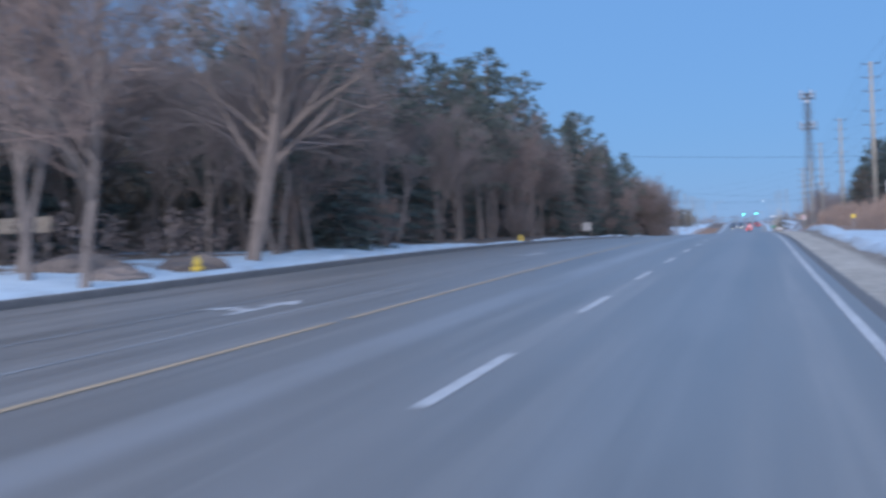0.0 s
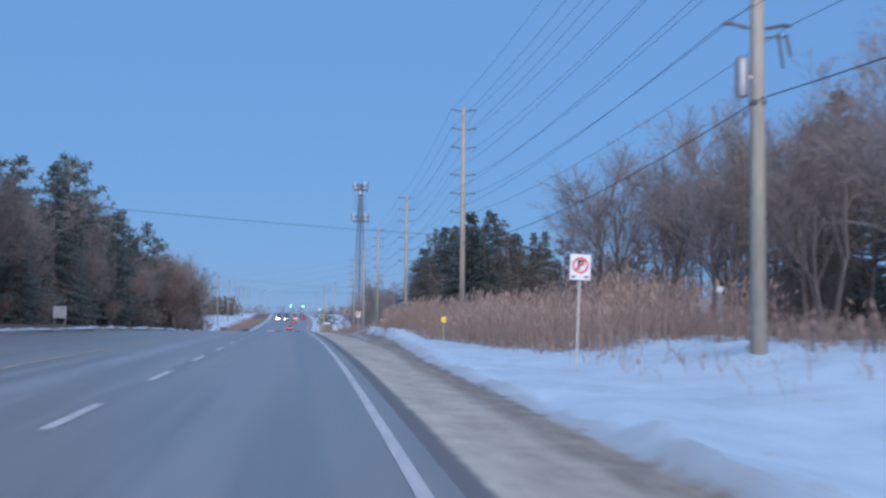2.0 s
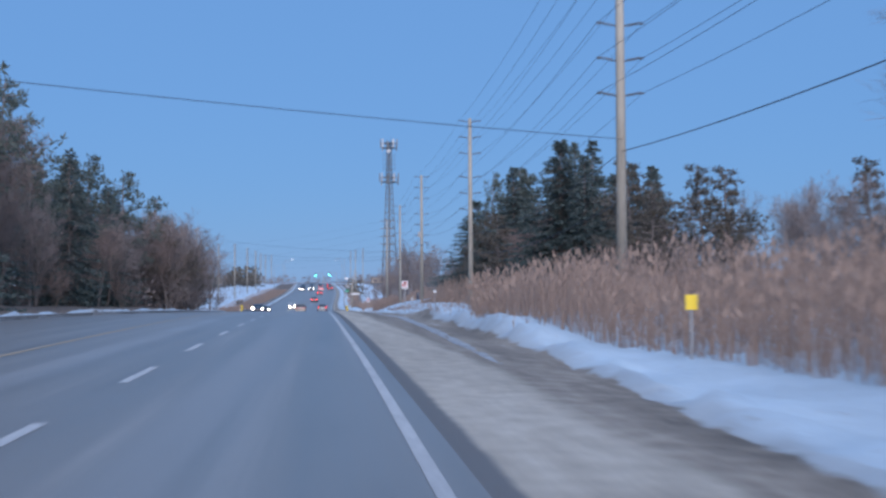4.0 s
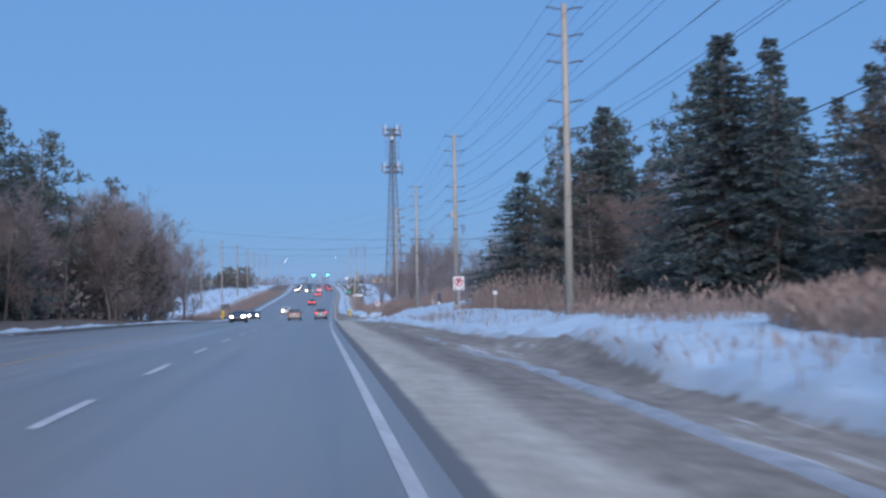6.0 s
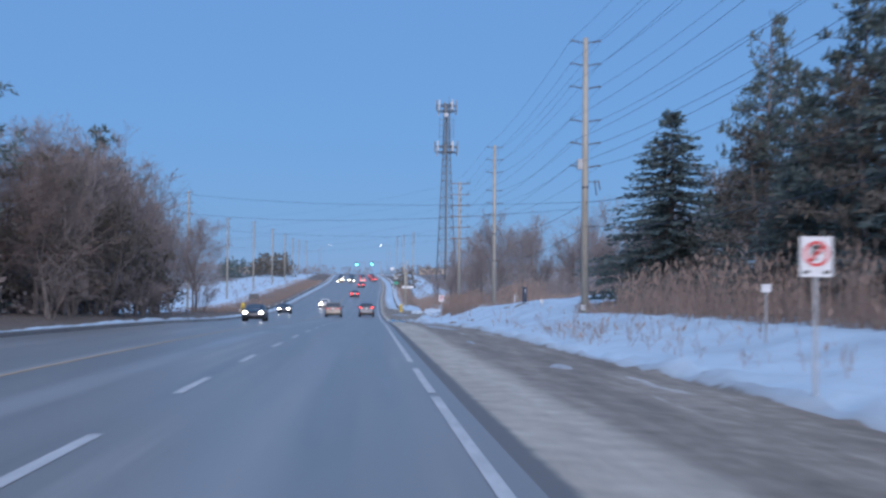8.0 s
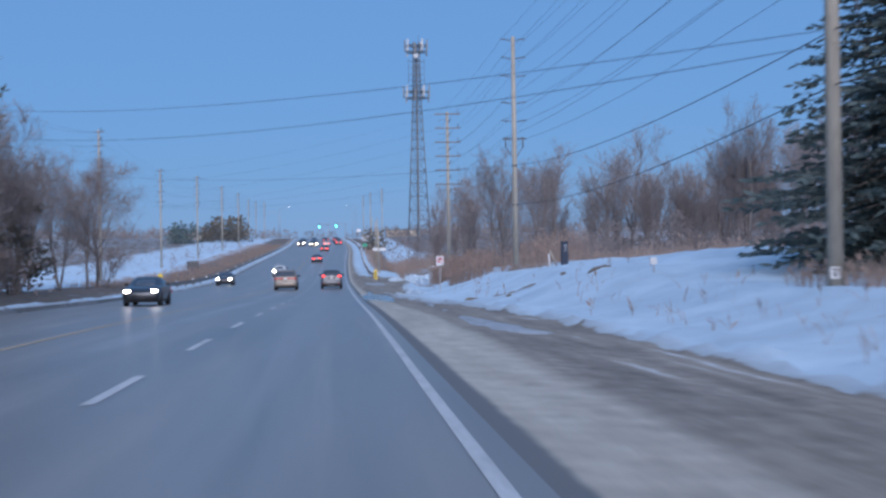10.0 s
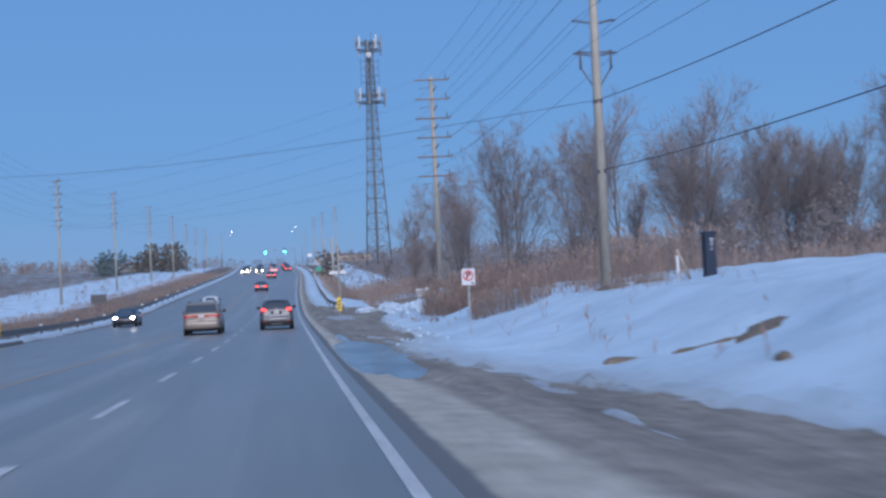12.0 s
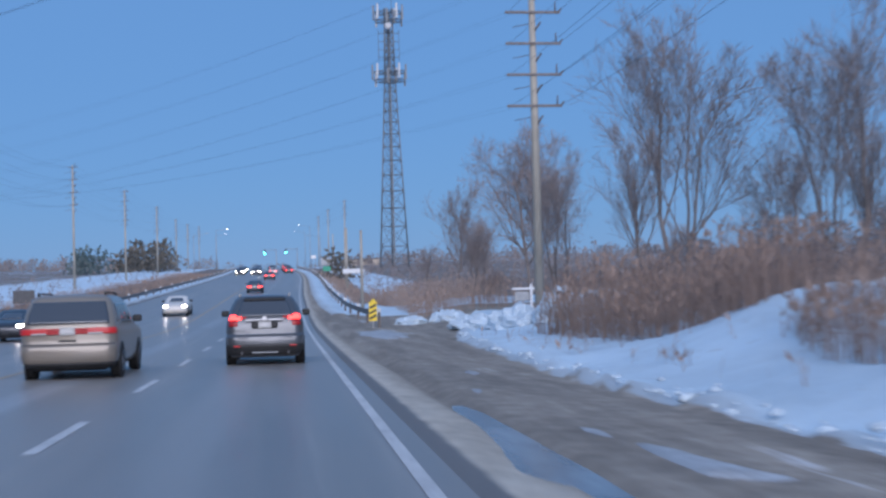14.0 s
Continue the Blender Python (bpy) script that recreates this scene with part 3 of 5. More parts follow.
def bare_tree(name, seed, height, label, bark, twig, stems=1, spread=0.8, rise=0.10, kids=(11, 8, 6, 5), lean=0.05, radius=0.2, group="bare trees"):
    rng = np.random.default_rng(seed)
    segs = [[], [], [], [], []]
    for s in range(stems):
        a = rng.uniform(0, 6.28)
        out = 0 if stems == 1 else rng.uniform(0.15, 0.42)
        d = unit(np.array([math.cos(a) * (out + lean), math.sin(a) * (out + lean), 1.0]))
        grow(rng, segs, np.array([0.25 * out * math.cos(a), 0.25 * out * math.sin(a), -0.25]), d, height * rng.uniform(0.62, 0.8), radius * (1 if stems == 1 else rng.uniform(.5, .8)), 0, 4, spread, rise, kids, 6)
    k = height / max(q[2] for lev in segs for _, q, _, _ in lev)
    segs = [[(p * k, q * k, a, b) for p, q, a, b in lev] for lev in segs]
    tree = thing(name, label, "tree", group=group)
    v, f = tubes(segs[0], 6 if stems < 4 else 4)
    v2, f2 = tubes(segs[1], 4 if stems < 4 else 3)
    part("trunk", mesh_of("trunk", np.concatenate([v, v2]), np.concatenate([f, f2 + len(v)]), bark, True), None, tree)
    v, f = tubes([(p, q, max(a, .012), max(b, .010)) for p, q, a, b in segs[2]], 3)
    tips = [(p, unit(q - p), unit(np.cross(q - p, rng.normal(0, 1, 3))), float(np.linalg.norm(q - p)) * long, wide)
            for lev, long, wide in ((segs[3], 1.1, .0125), (segs[4], 1.35, .0095)) for p, q, _, _ in lev]
    v2, f2 = blades(tips)
    part("crown", mesh_of("crown", np.concatenate([v, v2]), np.concatenate([f, f2 + len(v)]), twig), None, tree)
    return tree


def blades(rows):
    """Kite-shaped leaves (base, way, side, length, width) as vertices and faces."""
    A = np.array([r[0] for r in rows])
    D, S = np.array([r[1] for r in rows]), np.array([r[2] for r in rows])
    L, W = np.array([r[3] for r in rows])[:, None], np.array([r[4] for r in rows])[:, None]
    v = np.stack([A, A + D * L * .45 + S * W, A + D * L, A + D * L * .45 - S * W], 1).reshape(-1, 3)
    n = np.arange(len(rows))[:, None] * 4
    return v, n + np.array([[0, 1, 2, 3]])


def spruce(seed, height, width, label, needles, sparse=1.0, group="conifers"):
    """A cone of sagging boughs whose tips lift, clothed in short hanging sprays."""
    rng = np.random.default_rng(seed)
    rows, limbs = [], [((0, 0, -0.3), (0, 0, height * .98), 0.016 * height, 0.02)]
    lobes = rng.uniform(0, 6.28, 3)
    for k in range(int(height * 34 * min(sparse, 1.4))):
        f = 0.02 + 0.97 * rng.uniform(0, 1) ** 1.15
        a = rng.uniform(0, 6.283)
        ragged = 1 + .13 * math.sin(2 * a + lobes[0] + 5 * f) + .10 * math.sin(3 * a + lobes[1] - 11 * f) + .10 * math.sin(23 * f + lobes[2])
        L = (width / 2 * (1 - f) ** 0.82 * ragged + 0.12) * rng.uniform(0.60, 1.10)
        out = np.array([math.cos(a), math.sin(a), 0])
        sag = (0.10 + 0.34 * (1 - f)) * rng.uniform(.6, 1.3) if f < .9 else -.7
        base = np.array([0, 0, f * height])
        mid = base + out * L * .6 - np.array([0, 0, sag * L * .6])
        tip = mid + out * L * .4 - np.array([0, 0, sag * L * .12])
        limbs += [(base, mid, 0.010 + .010 * L, .010), (mid, tip, .010, .005)]
        side = np.array([-out[1], out[0], 0])
        for q in range(max(8, int(L * 15))):
            g = rng.uniform(0.12, 1.0)
            at = base + (mid - base) * g / .6 if g < .6 else mid + (tip - mid) * (g - .6) / .4
            way = unit(out * rng.uniform(0.3, 1.0) + side * rng.choice([-1, 1]) * rng.uniform(0.2, 1.0) + np.array([0, 0, rng.uniform(-.75, .35)]))
            rows.append((at, way, unit(np.cross(way, rng.normal(0, 1, 3))), rng.uniform(0.22, 0.50) * (0.65 + 0.35 * (1 - f)), rng.uniform(0.04, 0.085)))
    tree = thing("spruce_tree", label, "tree", group=group)
    v, f = tubes(limbs, 3)
    part("trunk", mesh_of("trunk", v, f, BARK), None, tree)
    v, f = blades(rows)
    part("crown", mesh_of("crown", v, f, needles), None, tree)
    return tree


def pine(seed, height, width, label, needles, bare=0.35, limb_n=46, tuft=5, group="pines"):
    rng = np.random.default_rng(seed)
    trunk, limbs, rows = [], [], []
    p, d = np.array([0, 0, -0.3]), np.array([0, 0, 1.0])
    for i in range(7):
        d = unit(d + np.append(rng.normal(0, .03, 2), .05))
        q = p + d * height / 7
        trunk.append((p, q, 0.017 * height * (1 - i / 8), 0.017 * height * (1 - (i + 1) / 8)))
        p = q
    for k in range(limb_n):
        f = bare + (1 - bare) * (k + rng.uniform(0, 1)) / limb_n
        i = min(int(f * 7), 6)
        a0, a1 = np.array(trunk[i][0]), np.array(trunk[i][1])
        base = a0 + (a1 - a0) * (f * 7 - i)
        shape = math.sin(min(1, (1 - f) / (1 - bare) * 1.25 + 0.12) * math.pi / 2) * (0.55 + 0.45 * min(1, (f - bare) * 6))
        L = width / 2 * shape * rng.uniform(0.55, 1.15)
        a = rng.uniform(0, 6.283)
        out = np.array([math.cos(a), math.sin(a), rng.uniform(-.05, .35)])
        tip = base + out * L
        limbs.append((base, tip, 0.025 + .012 * L, .012))
        for t in range(max(4, int(L * 4.2))):
            g = rng.uniform(0.3, 1.02)
            c = base + (tip - base) * g + rng.normal(0, 0.22, 3) * (0.5 + L * .16)
            for s in range(tuft):
                way = unit(rng.normal(0, 1, 3) + np.array([0, 0, 0.55]) + 0.5 * out)
                rows.append((c, way, unit(np.cross(way, rng.normal(0, 1, 3))), rng.uniform(.34, .66) * (1 if tuft < 7 else .8), rng.uniform(.050, .092) * (1 if tuft < 7 else .75)))
    tree = thing("pine_tree", label, "tree", group=group)
    v, f = tubes(trunk, 8)
    part("trunk", mesh_of("trunk", v, f, BARK, True), None, tree)
    v, f = tubes(limbs, 4)
    part("branchwork", mesh_of("branchwork", v, f, BARK), None, tree)
    v, f = blades(rows)
    part("crown", mesh_of("crown", v, f, needles), None, tree)
    return tree


def stand(proto, off, y, scale=1.0, turn=None, rng=random.Random(4), wide=1.0):
    m = Matrix.Translation(on_ground(off, y, 0.1)) @ Matrix.Rotation(rng.uniform(0, 6.28) if turn is None else turn, 4, "Z")
    return copy_thing(proto, m @ Matrix.Diagonal((scale * wide, scale * wide, scale, 1)))


BARE_LABEL = "leafless grey-brown tree with fine bare twigs"
BARE = [bare_tree("bare_tree", 11, 13.0, BARE_LABEL, BARK, TWIG, kids=(13, 8, 6, 6), spread=.72, radius=.15),
        bare_tree("bare_tree", 12, 13.0, BARE_LABEL, BARK, TWIG, stems=3, kids=(7, 6, 6, 6), spread=.58, rise=.17, radius=.17),
        bare_tree("bare_tree", 13, 12.0, "leafless tree with a broad reddish-brown crown", BARK, RED_TWIG, kids=(14, 9, 6, 6), spread=.9, rise=.09, radius=.15),
        bare_tree("bare_tree", 14, 13.0, "tall slender leafless tree with upswept branches", BARK, TWIG, kids=(16, 7, 6, 5), spread=.48, rise=.2, radius=.13)]
SHRUBS = [bare_tree("bare_shrub", 21, 4.4, "tangled leafless brown shrub", BARK, RED_TWIG, stems=5, kids=(5, 4, 3, 3), spread=.7, rise=.08, radius=.05, group="shrubs"),
          bare_tree("bare_shrub", 22, 4.8, "tangled leafless brown shrub", BARK, TWIG, stems=6, kids=(5, 4, 3, 2), spread=.8, rise=.1, radius=.05, group="shrubs")]
BIG_BARE = bare_tree("bare_tree", 31, 16, "large leafless tree with a forked pale trunk", PALE_BARK, TWIG, stems=2, kids=(12, 8, 6, 4), spread=.8, rise=.08, radius=.42, lean=.12)
PINES = [pine(41, 17, 9.0, "tall dark green pine with a ragged crown", PINE, .3, 60),
         pine(42, 16, 8.0, "tall dark green pine with a bare lower trunk", PINE, .42, 50),
         pine(43, 14, 9.0, "dull brown-green pine with a broad crown", BROWN_PINE, .10, 70),
         pine(44, 15, 9.5, "dense dark green pine with a rounded crown", PINE, .08, 95, 9)]
SPRUCES = [spruce(51, 13.5, 10.0, "dense dark green spruce with drooping branches", SPRUCE, 1.9),
           spruce(52, 12, 6.4, "narrow dark green spruce", SPRUCE, 1.15),
           spruce(53, 13, 8.0, "dark grey-green spruce with a ragged top", SPRUCE, .72)]


def place_left_woods():
    r = random.Random(7)
    # tall mixed wood
    y = 44.0
    while y < 236:
        for row, off in enumerate((-21.5, -26.5, -33)):
            o, yy = off + r.uniform(-1.8, 1.8), y + r.uniform(-2, 2) + row
            if yy < 58 and row < 2:
                continue
            fade = float(np.interp(yy, [40, 110, 150, 190, 236], [.9, .96, 1.0, .92, .86]))
            q = r.random()
            if q < .56:
                stand(r.choice(PINES[:2]), o, yy, fade * r.uniform(.78, 1.1), rng=r)
            elif q < .80:
                stand(SPRUCES[2], o, yy, fade * r.uniform(.9, 1.2), rng=r)
            else:
                stand(r.choice(BARE), o, yy, fade * r.uniform(.95, 1.2), rng=r)
        y += 7.4
    for k in range(32):
        stand(r.choice(SHRUBS), -18.5 - r.uniform(0, 6), r.uniform(60, 240), r.uniform(.5, .95), rng=r)
    y = 54.0
    while y < 236:
        stand(r.choice(BARE), -19.8 - r.uniform(0, 2.5), y, float(np.interp(y, [50, 150, 236], [1.0, .95, .8])) * r.uniform(.75, 1.05), rng=r)
        y += r.uniform(5, 9)
    for k in range(14):
        stand(SPRUCES[1], -30 - r.uniform(0, 8), r.uniform(40, 200), r.uniform(.35, .6), rng=r)
    # brownish edge of the wood, falling towards the fields
    for off, y, s in ((-17.8, 237, .85), (-18.5, 244, 1.0), (-17.5, 252, 1.08), (-19, 260, 1.0), (-18.5, 268, .98), (-19.5, 277, 1.0), (-22, 246, 1.1), (-23, 257, 1.1), (-24, 270, 1.05), (-20, 286, .85)):
        stand(BARE[2] if r.random() < .7 else BARE[1], off, y, s, rng=r, wide=1.1)
    for off, y, s in ((-19.5, 241, .72), (-19, 249, .82), (-20, 257, .8), (-19.5, 264, .78), (-21, 273, .72), (-22, 236, .8)):
        stand(PINES[2], off, y, s, rng=r, wide=1.2)
    for off, y, s in ((-17, 240, .9), (-17.5, 249, 1.1), (-17, 258, 1.1), (-17.5, 266, 1.0), (-18, 274, .9), (-20, 283, .8), (-22, 291, .7), (-16.5, 233, .9)):
        stand(r.choice(SHRUBS), off, y, s, rng=r, wide=1.25)
    for off, y, s in ((-22, 296, .8), (-19.5, 308, .85), (-23, 303, .9), (-26, 312, .8), (-29, 297, .75), (-28, 288, .8)):
        stand(r.choice(BARE[:2]), off, y, s, rng=r)
    stand(PINES[0], -27.6, 290.6, 1.12, rng=r)
    stand(PINES[2], -22.5, 263, .9, rng=r)
    stand(SPRUCES[2], -25, 244, 1.1, rng=r)
    stand(PINES[2], -25, 236, 1.0, rng=r)
    # rounded bare trees where the wood ends
    stand(BARE[2], -20.6, 318, 1.02, turn=1.0, wide=1.15)
    stand(BARE[1], -23.0, 314, .95, rng=r, wide=1.2)
    stand(SHRUBS[0], -19.5, 316, 1.0, rng=r, wide=1.3)
    stand(PINES[2], -19.8, 287, .5, rng=r, wide=1.2)
    # tall pines standing over the wood's edge
    stand(PINES[0], -25.0, 226, 1.02, rng=r, wide=.9)
    stand(PINES[0], -26.0, 187.5, 1.12, rng=r)
    stand(SPRUCES[2], -24.0, 232, 1.12, rng=r, wide=1.2)
    stand(SPRUCES[0], -25.5, 217, 1.15, rng=r)
    stand(PINES[3], -23.5, 209, 1.0, rng=r)
    # single trees by the kerb
    stand(BIG_BARE, -19.0, 48, 1.0, turn=1.2)
    stand(BARE[2], -16.6, 31, 1.05, turn=.3)
    stand(BARE[0], -19.5, 33, 1.1, turn=2.3)
    stand(BARE[3], -22.5, 37, 1.1, turn=2.3)
    for off, y in ((-27, 42), (-31, 46), (-35, 40), (-29, 52), (-40, 48), (-24, 55), (-26, 36), (-36, 52)):
        stand(r.choice(BARE if off > -30 else BARE + PINES), off, y, r.uniform(.8, 1.05), rng=r)
    # beyond the curve
    for off, y, s in ((-45, 330, .5), (-60, 345, .6)):
        stand(r.choice(BARE), off, y, s, rng=r)


def place_right_woods():
    r = random.Random(9)
    for off, y, s in ((22, 66, .95), (27, 72, 1.0), (24, 80, .9), (30, 84, 1.0), (21, 90, .8), (26, 95, .95), (33, 98, 1.0), (23, 103, .9), (30, 110, .9), (36, 78, 1.0), (38, 92, 1.0),
                      (18.5, 75, .8), (20, 62, .85), (28, 60, 1.0), (20, 55, .9), (25, 50, 1.0), (20, 98, .85), (26, 107, .85), (22, 112, .8), (26, 119, .65), (31, 126, .6), (36, 136, .6), (24, 132, .45),
                      (19.5, 84, .8), (17.5, 104, .72), (18.5, 92, .8), (34, 106, .9), (29, 116, .75), (17.4, 108, .85), (19, 101, .85), (21, 70, .9), (40, 84, 1.0), (44, 100, .9)):
        stand(r.choice(BARE[:3]), off, y, s, rng=r, wide=1.1)
    for off, y, s in ((27, 88, 1.0), (29, 104, .95), (33, 66, 1.1), (36, 112, .85)):
        stand(SPRUCES[r.randrange(3)], off, y, s, rng=r)
    for k in range(30):
        stand(r.choice(SHRUBS), 17 + r.uniform(0, 9), r.uniform(52, 132), r.uniform(.55, 1.0), rng=r)
    # low dark conifers behind the reeds
    for off, y, s in ((22.5, 150, .56), (26, 156, .6), (21.5, 158, .5), (30, 145, .55), (22.3, 165, .7), (24.5, 168, .62)):
        stand(PINES[2], off, y, s, rng=r)
    for off, y, s in ((21.3, 176, .95), (24, 172, .85), (23, 181, 1.1), (27, 178, .9), (21, 183, 1.1)):
        stand(SPRUCES[1], off, y, s, rng=r)
    for off, y, s in ((26, 140, .5), (29, 164, .6), (25, 162, .55), (33, 160, .6), (28, 150, .55), (36, 170, .7)):
        stand(r.choice(BARE), off, y, s, rng=r)
    # the spruce row
    for off, y, s, k in ((20.05, 204.3, 1.12, 1), (20.0, 179, .96, 0), (23.5, 192, .72, 2), (22.5, 209, .85, 2), (18.0, 212, .55, 0), (22, 217, .8, 2), (25, 226, .75, 1), (26, 215, .85, 2), (25.5, 184, .9, 1)):
        stand(SPRUCES[k], off, y, s, rng=r, wide=1.2)
    stand(PINES[1], 24.8, 200, .95, rng=r, wide=1.1)
    for off, y, s in ((21.5, 192, .78), (19.5, 198, .6), (18.5, 186, .55), (23, 205, .8), (26, 190, .9)):
        stand(BARE[2], off, y, s, rng=r)
    stand(PINES[0], 20.4, 224, .88, rng=r, wide=.6)
    for off, y, s, k in ((20.5, 207, .9, 3), (18.5, 219, .62, 2), (24, 232, .95, 3), (17.6, 197, .6, 2), (18.3, 206, .66, 2)):
        stand(PINES[k], off, y, s, rng=r)
    stand(SPRUCES[0], 21.3, 247.5, 1.0, turn=.5, wide=1.4)
    for off, y, s in ((26, 248, .85), (28, 254, .8), (30, 246, .8), (25, 240, .8)):
        stand(BARE[3], off, y, s, rng=r)
    # open grove past the driveway mound
    stand(BARE[0], 31.5, 333.5, 1.27, turn=.8)
    stand(BARE[1], 20.0, 317, .96, turn=2.0, wide=1.1)
    for off, y, s, k in ((26.4, 320, .98, 0), (22.3, 331, 1.0, 1), (18.3, 340, 1.16, 1), (20.7, 354, .9, 3), (17.8, 362, .8, 1), (30, 330, .85, 3), (33, 318, .8, 3), (36, 326, .85, 0), (29, 345, .8, 3), (28, 312, .75, 3), (32, 303, .78, 1)):
        stand(BARE[k], off, y, s, rng=r)
    for k in range(13):
        stand(r.choice(BARE), 26 + r.uniform(0, 22), r.uniform(284, 352), r.uniform(.72, 1.0), rng=r)
    for k in range(24):
        stand(r.choice(BARE), 34 + r.uniform(0, 44), r.uniform(270, 395), r.uniform(.5, .85), rng=r)
    for k in range(26):
        stand(r.choice(SHRUBS), 18 + r.uniform(0, 20), r.uniform(305, 400), r.uniform(.45, .75), rng=r)
    stand(BARE[2], 18.0, 374, 1.12, turn=.9, wide=1.05)
    stand(BARE[1], 19.6, 378, .95, turn=2.9)
    stand(BARE[3], 16.2, 400, .9, turn=.4)
    for off, y, s in ((13.5, 372, .5), (15.5, 385, .55), (19, 405, .6), (12.5, 392, .4)):
        stand(BARE[3], off, y, s, rng=r)
    for k in range(12):
        stand(r.choice(SHRUBS), 12 + r.uniform(0, 16), r.uniform(366, 430), r.uniform(.4, .65), rng=r)


def far_wood(name, off0, off1, y0, y1, count, height, seed, needles=None, bits=26):
    """Woods too far to tell the trees apart: many small upright clumps."""
    small = math.sqrt(26 / bits)
    rng = np.random.default_rng(seed)
    rows = []
    for k in range(count):
        o, y = rng.uniform(off0, off1), rng.uniform(y0, y1)
        h = height * rng.uniform(.45, 1.1)
        base = np.array([o + float(road_x(y)), y, float(road_z(y) + ground_rel(o, y))])
        for s in range(bits):
            f = rng.uniform(0.02, 1)
            wide = h * .26 * (1.05 - f) ** .6
            at = base + np.array([rng.normal(0, wide), rng.normal(0, wide), h * f * .85])
            way = unit(rng.normal(0, .9, 3) + np.array([0, 0, .4]))
            rows.append((at, way, unit(np.cross(way, rng.normal(0, 1, 3))), h * .18 * small, h * .045 * small))
    v, f = blades(rows)
    tagged(new(name, mesh_of(name, v, f, needles or TWIG)), "distant leafless brown wood on the rise" if not needles else "distant dark conifer clump on the rise", "wood", kind="stuff")


# ---- reeds ----
def reeds(name, outline, y0, y1, count, height, seed, label="tall dry tan reeds with feathery plumes", low=False, taper=((0, 1), (1, 1))):
    """outline: (y, inner offset, outer offset) nodes."""
    rng = np.random.default_rng(seed)
    ys, a, b = zip(*outline)
    n = count
    y = rng.uniform(y0, y1, n)
    lo, hi = np.interp(y, ys, a), np.interp(y, ys, b)
    o = lo + (hi - lo) * rng.uniform(0, 1, n) ** 1.4
    base = np.stack([o + road_x(y), y, road_z(y) + ground_rel(o, y) - .03], 1)
    h = (height * rng.uniform(.65, 1.12, n) * (rng.uniform(.4, 1, n) if low else 1))[:, None]
    wave = np.array([noise.noise((a * .30, b * .13, seed)) for a, b in zip(o, y)])
    rim = np.clip((o - lo) / 1.6, 0, 1)
    h = h * np.interp(y, *zip(*taper))[:, None]
    h = h * (0.92 + 0.60 * wave + 0.32 * (rim - 1))[:, None]
    up = np.array([[0, 0, 1.0]])
    flat = np.array([[1, 1, 0.0]])

    def way(spread, lift=0.0):
        return rng.normal(0, spread, (n, 3)) * flat + up * lift

    def normed(v):
        return v / (np.linalg.norm(v, axis=1, keepdims=True) + 1e-9)

    lean, side, w = way(.10), normed(way(1)), rng.uniform(.008, .016, (n, 1))
    mid, top = base + lean * h * .4 + up * h * .55, base + lean * h * 1.2 + up * h
    cards = [np.stack([base - side * w, base + side * w, mid + side * w * .8, mid - side * w * .8], 1),
             np.stack([mid - side * w * .8, mid + side * w * .8, top + side * .003, top - side * .003], 1)]
    for q in range(2):
        at = base + (mid - base) * rng.uniform(.3, 1.3, (n, 1))
        tip = at + normed(way(1) + up * rng.uniform(.2, 1.6, (n, 1))) * rng.uniform(.3, .6, (n, 1))
        half = (at + tip) / 2 + up * .04
        cards.append(np.stack([at - side * .008, half - side * .012, tip, half + side * .012], 1))
    d = normed(lean + up * .8 + way(.3))
    L, W, s2 = rng.uniform(.22, .38, (n, 1)), rng.uniform(.025, .05, (n, 1)), normed(way(1))
    plume = np.stack([top, top + d * L * .4 + s2 * W, top + d * L, top + d * L * .4 - s2 * W], 1)
    cards.append(plume[: n // 3] if low else plume)
    v = np.concatenate(cards).reshape(-1, 3)
    me = mesh_of(name, v, np.arange(len(v)).reshape(-1, 4), REED)
    tagged(new(name, me), label, "reeds", kind="stuff")


place_left_woods()
place_right_woods()
far_wood("back_wood", -70, -37, 24, 110, 300, 13.5, 21, BROWN_PINE, bits=130)
far_wood("back_wood", -60, -37, 110, 240, 330, 13, 22, BROWN_PINE, bits=130)
far_wood("back_wood", -58, -30, -10, 40, 160, 11, 23, bits=130)
far_wood("back_wood", -34, -20, 228, 292, 200, 7.0, 25, bits=130)
far_wood("back_brush", 19, 46, 300, 356, 210, 4.2, 26, bits=420)
far_wood("back_brush", -44, -23, 44, 240, 700, 2.6, 24, bits=50)
far_wood("far_wood", -400, -60, 640, 900, 340, 6, 3)
far_wood("far_wood", -190, -22, 665, 760, 330, 4.6, 33)
far_wood("far_wood", 16, 190, 655, 760, 330, 4.6, 34)
far_wood("far_wood", 30, 420, 620, 900, 380, 6, 4)
far_wood("far_wood", -900, 900, 950, 1300, 700, 8, 5)
far_wood("far_conifers", -52, -44, 585, 610, 26, 8, 6, SPRUCE)
far_wood("far_conifers", -44, -30, 610, 660, 60, 9, 7, BROWN_PINE)
far_wood("far_conifers", 6.5, 10, 498, 510, 14, 6, 8, BROWN_PINE)
far_wood("far_brush", -120, -24, 385, 540, 360, 1.4, 9)
far_wood("far_brush", 11, 80, 400, 600, 700, 2.0, 10)
reeds("reed_bed", [(80, 10.8, 17), (84, 9.8, 17), (90, 9.1, 17), (105, 8.8, 17), (114, 8.2, 17), (122, 7.4, 17), (128, 6.9, 16), (135, 7.5, 16), (138, 9.8, 16), (144, 11, 16), (154, 12.5, 14.5)], 81, 153, 9400, 2.0, 1, taper=((112, 1), (124, .80), (136, .62)))
reeds("reed_bed", [(38, 9.5, 12), (44, 8.6, 13), (52, 9.5, 13)], 38, 52, 900, 2.2, 2)
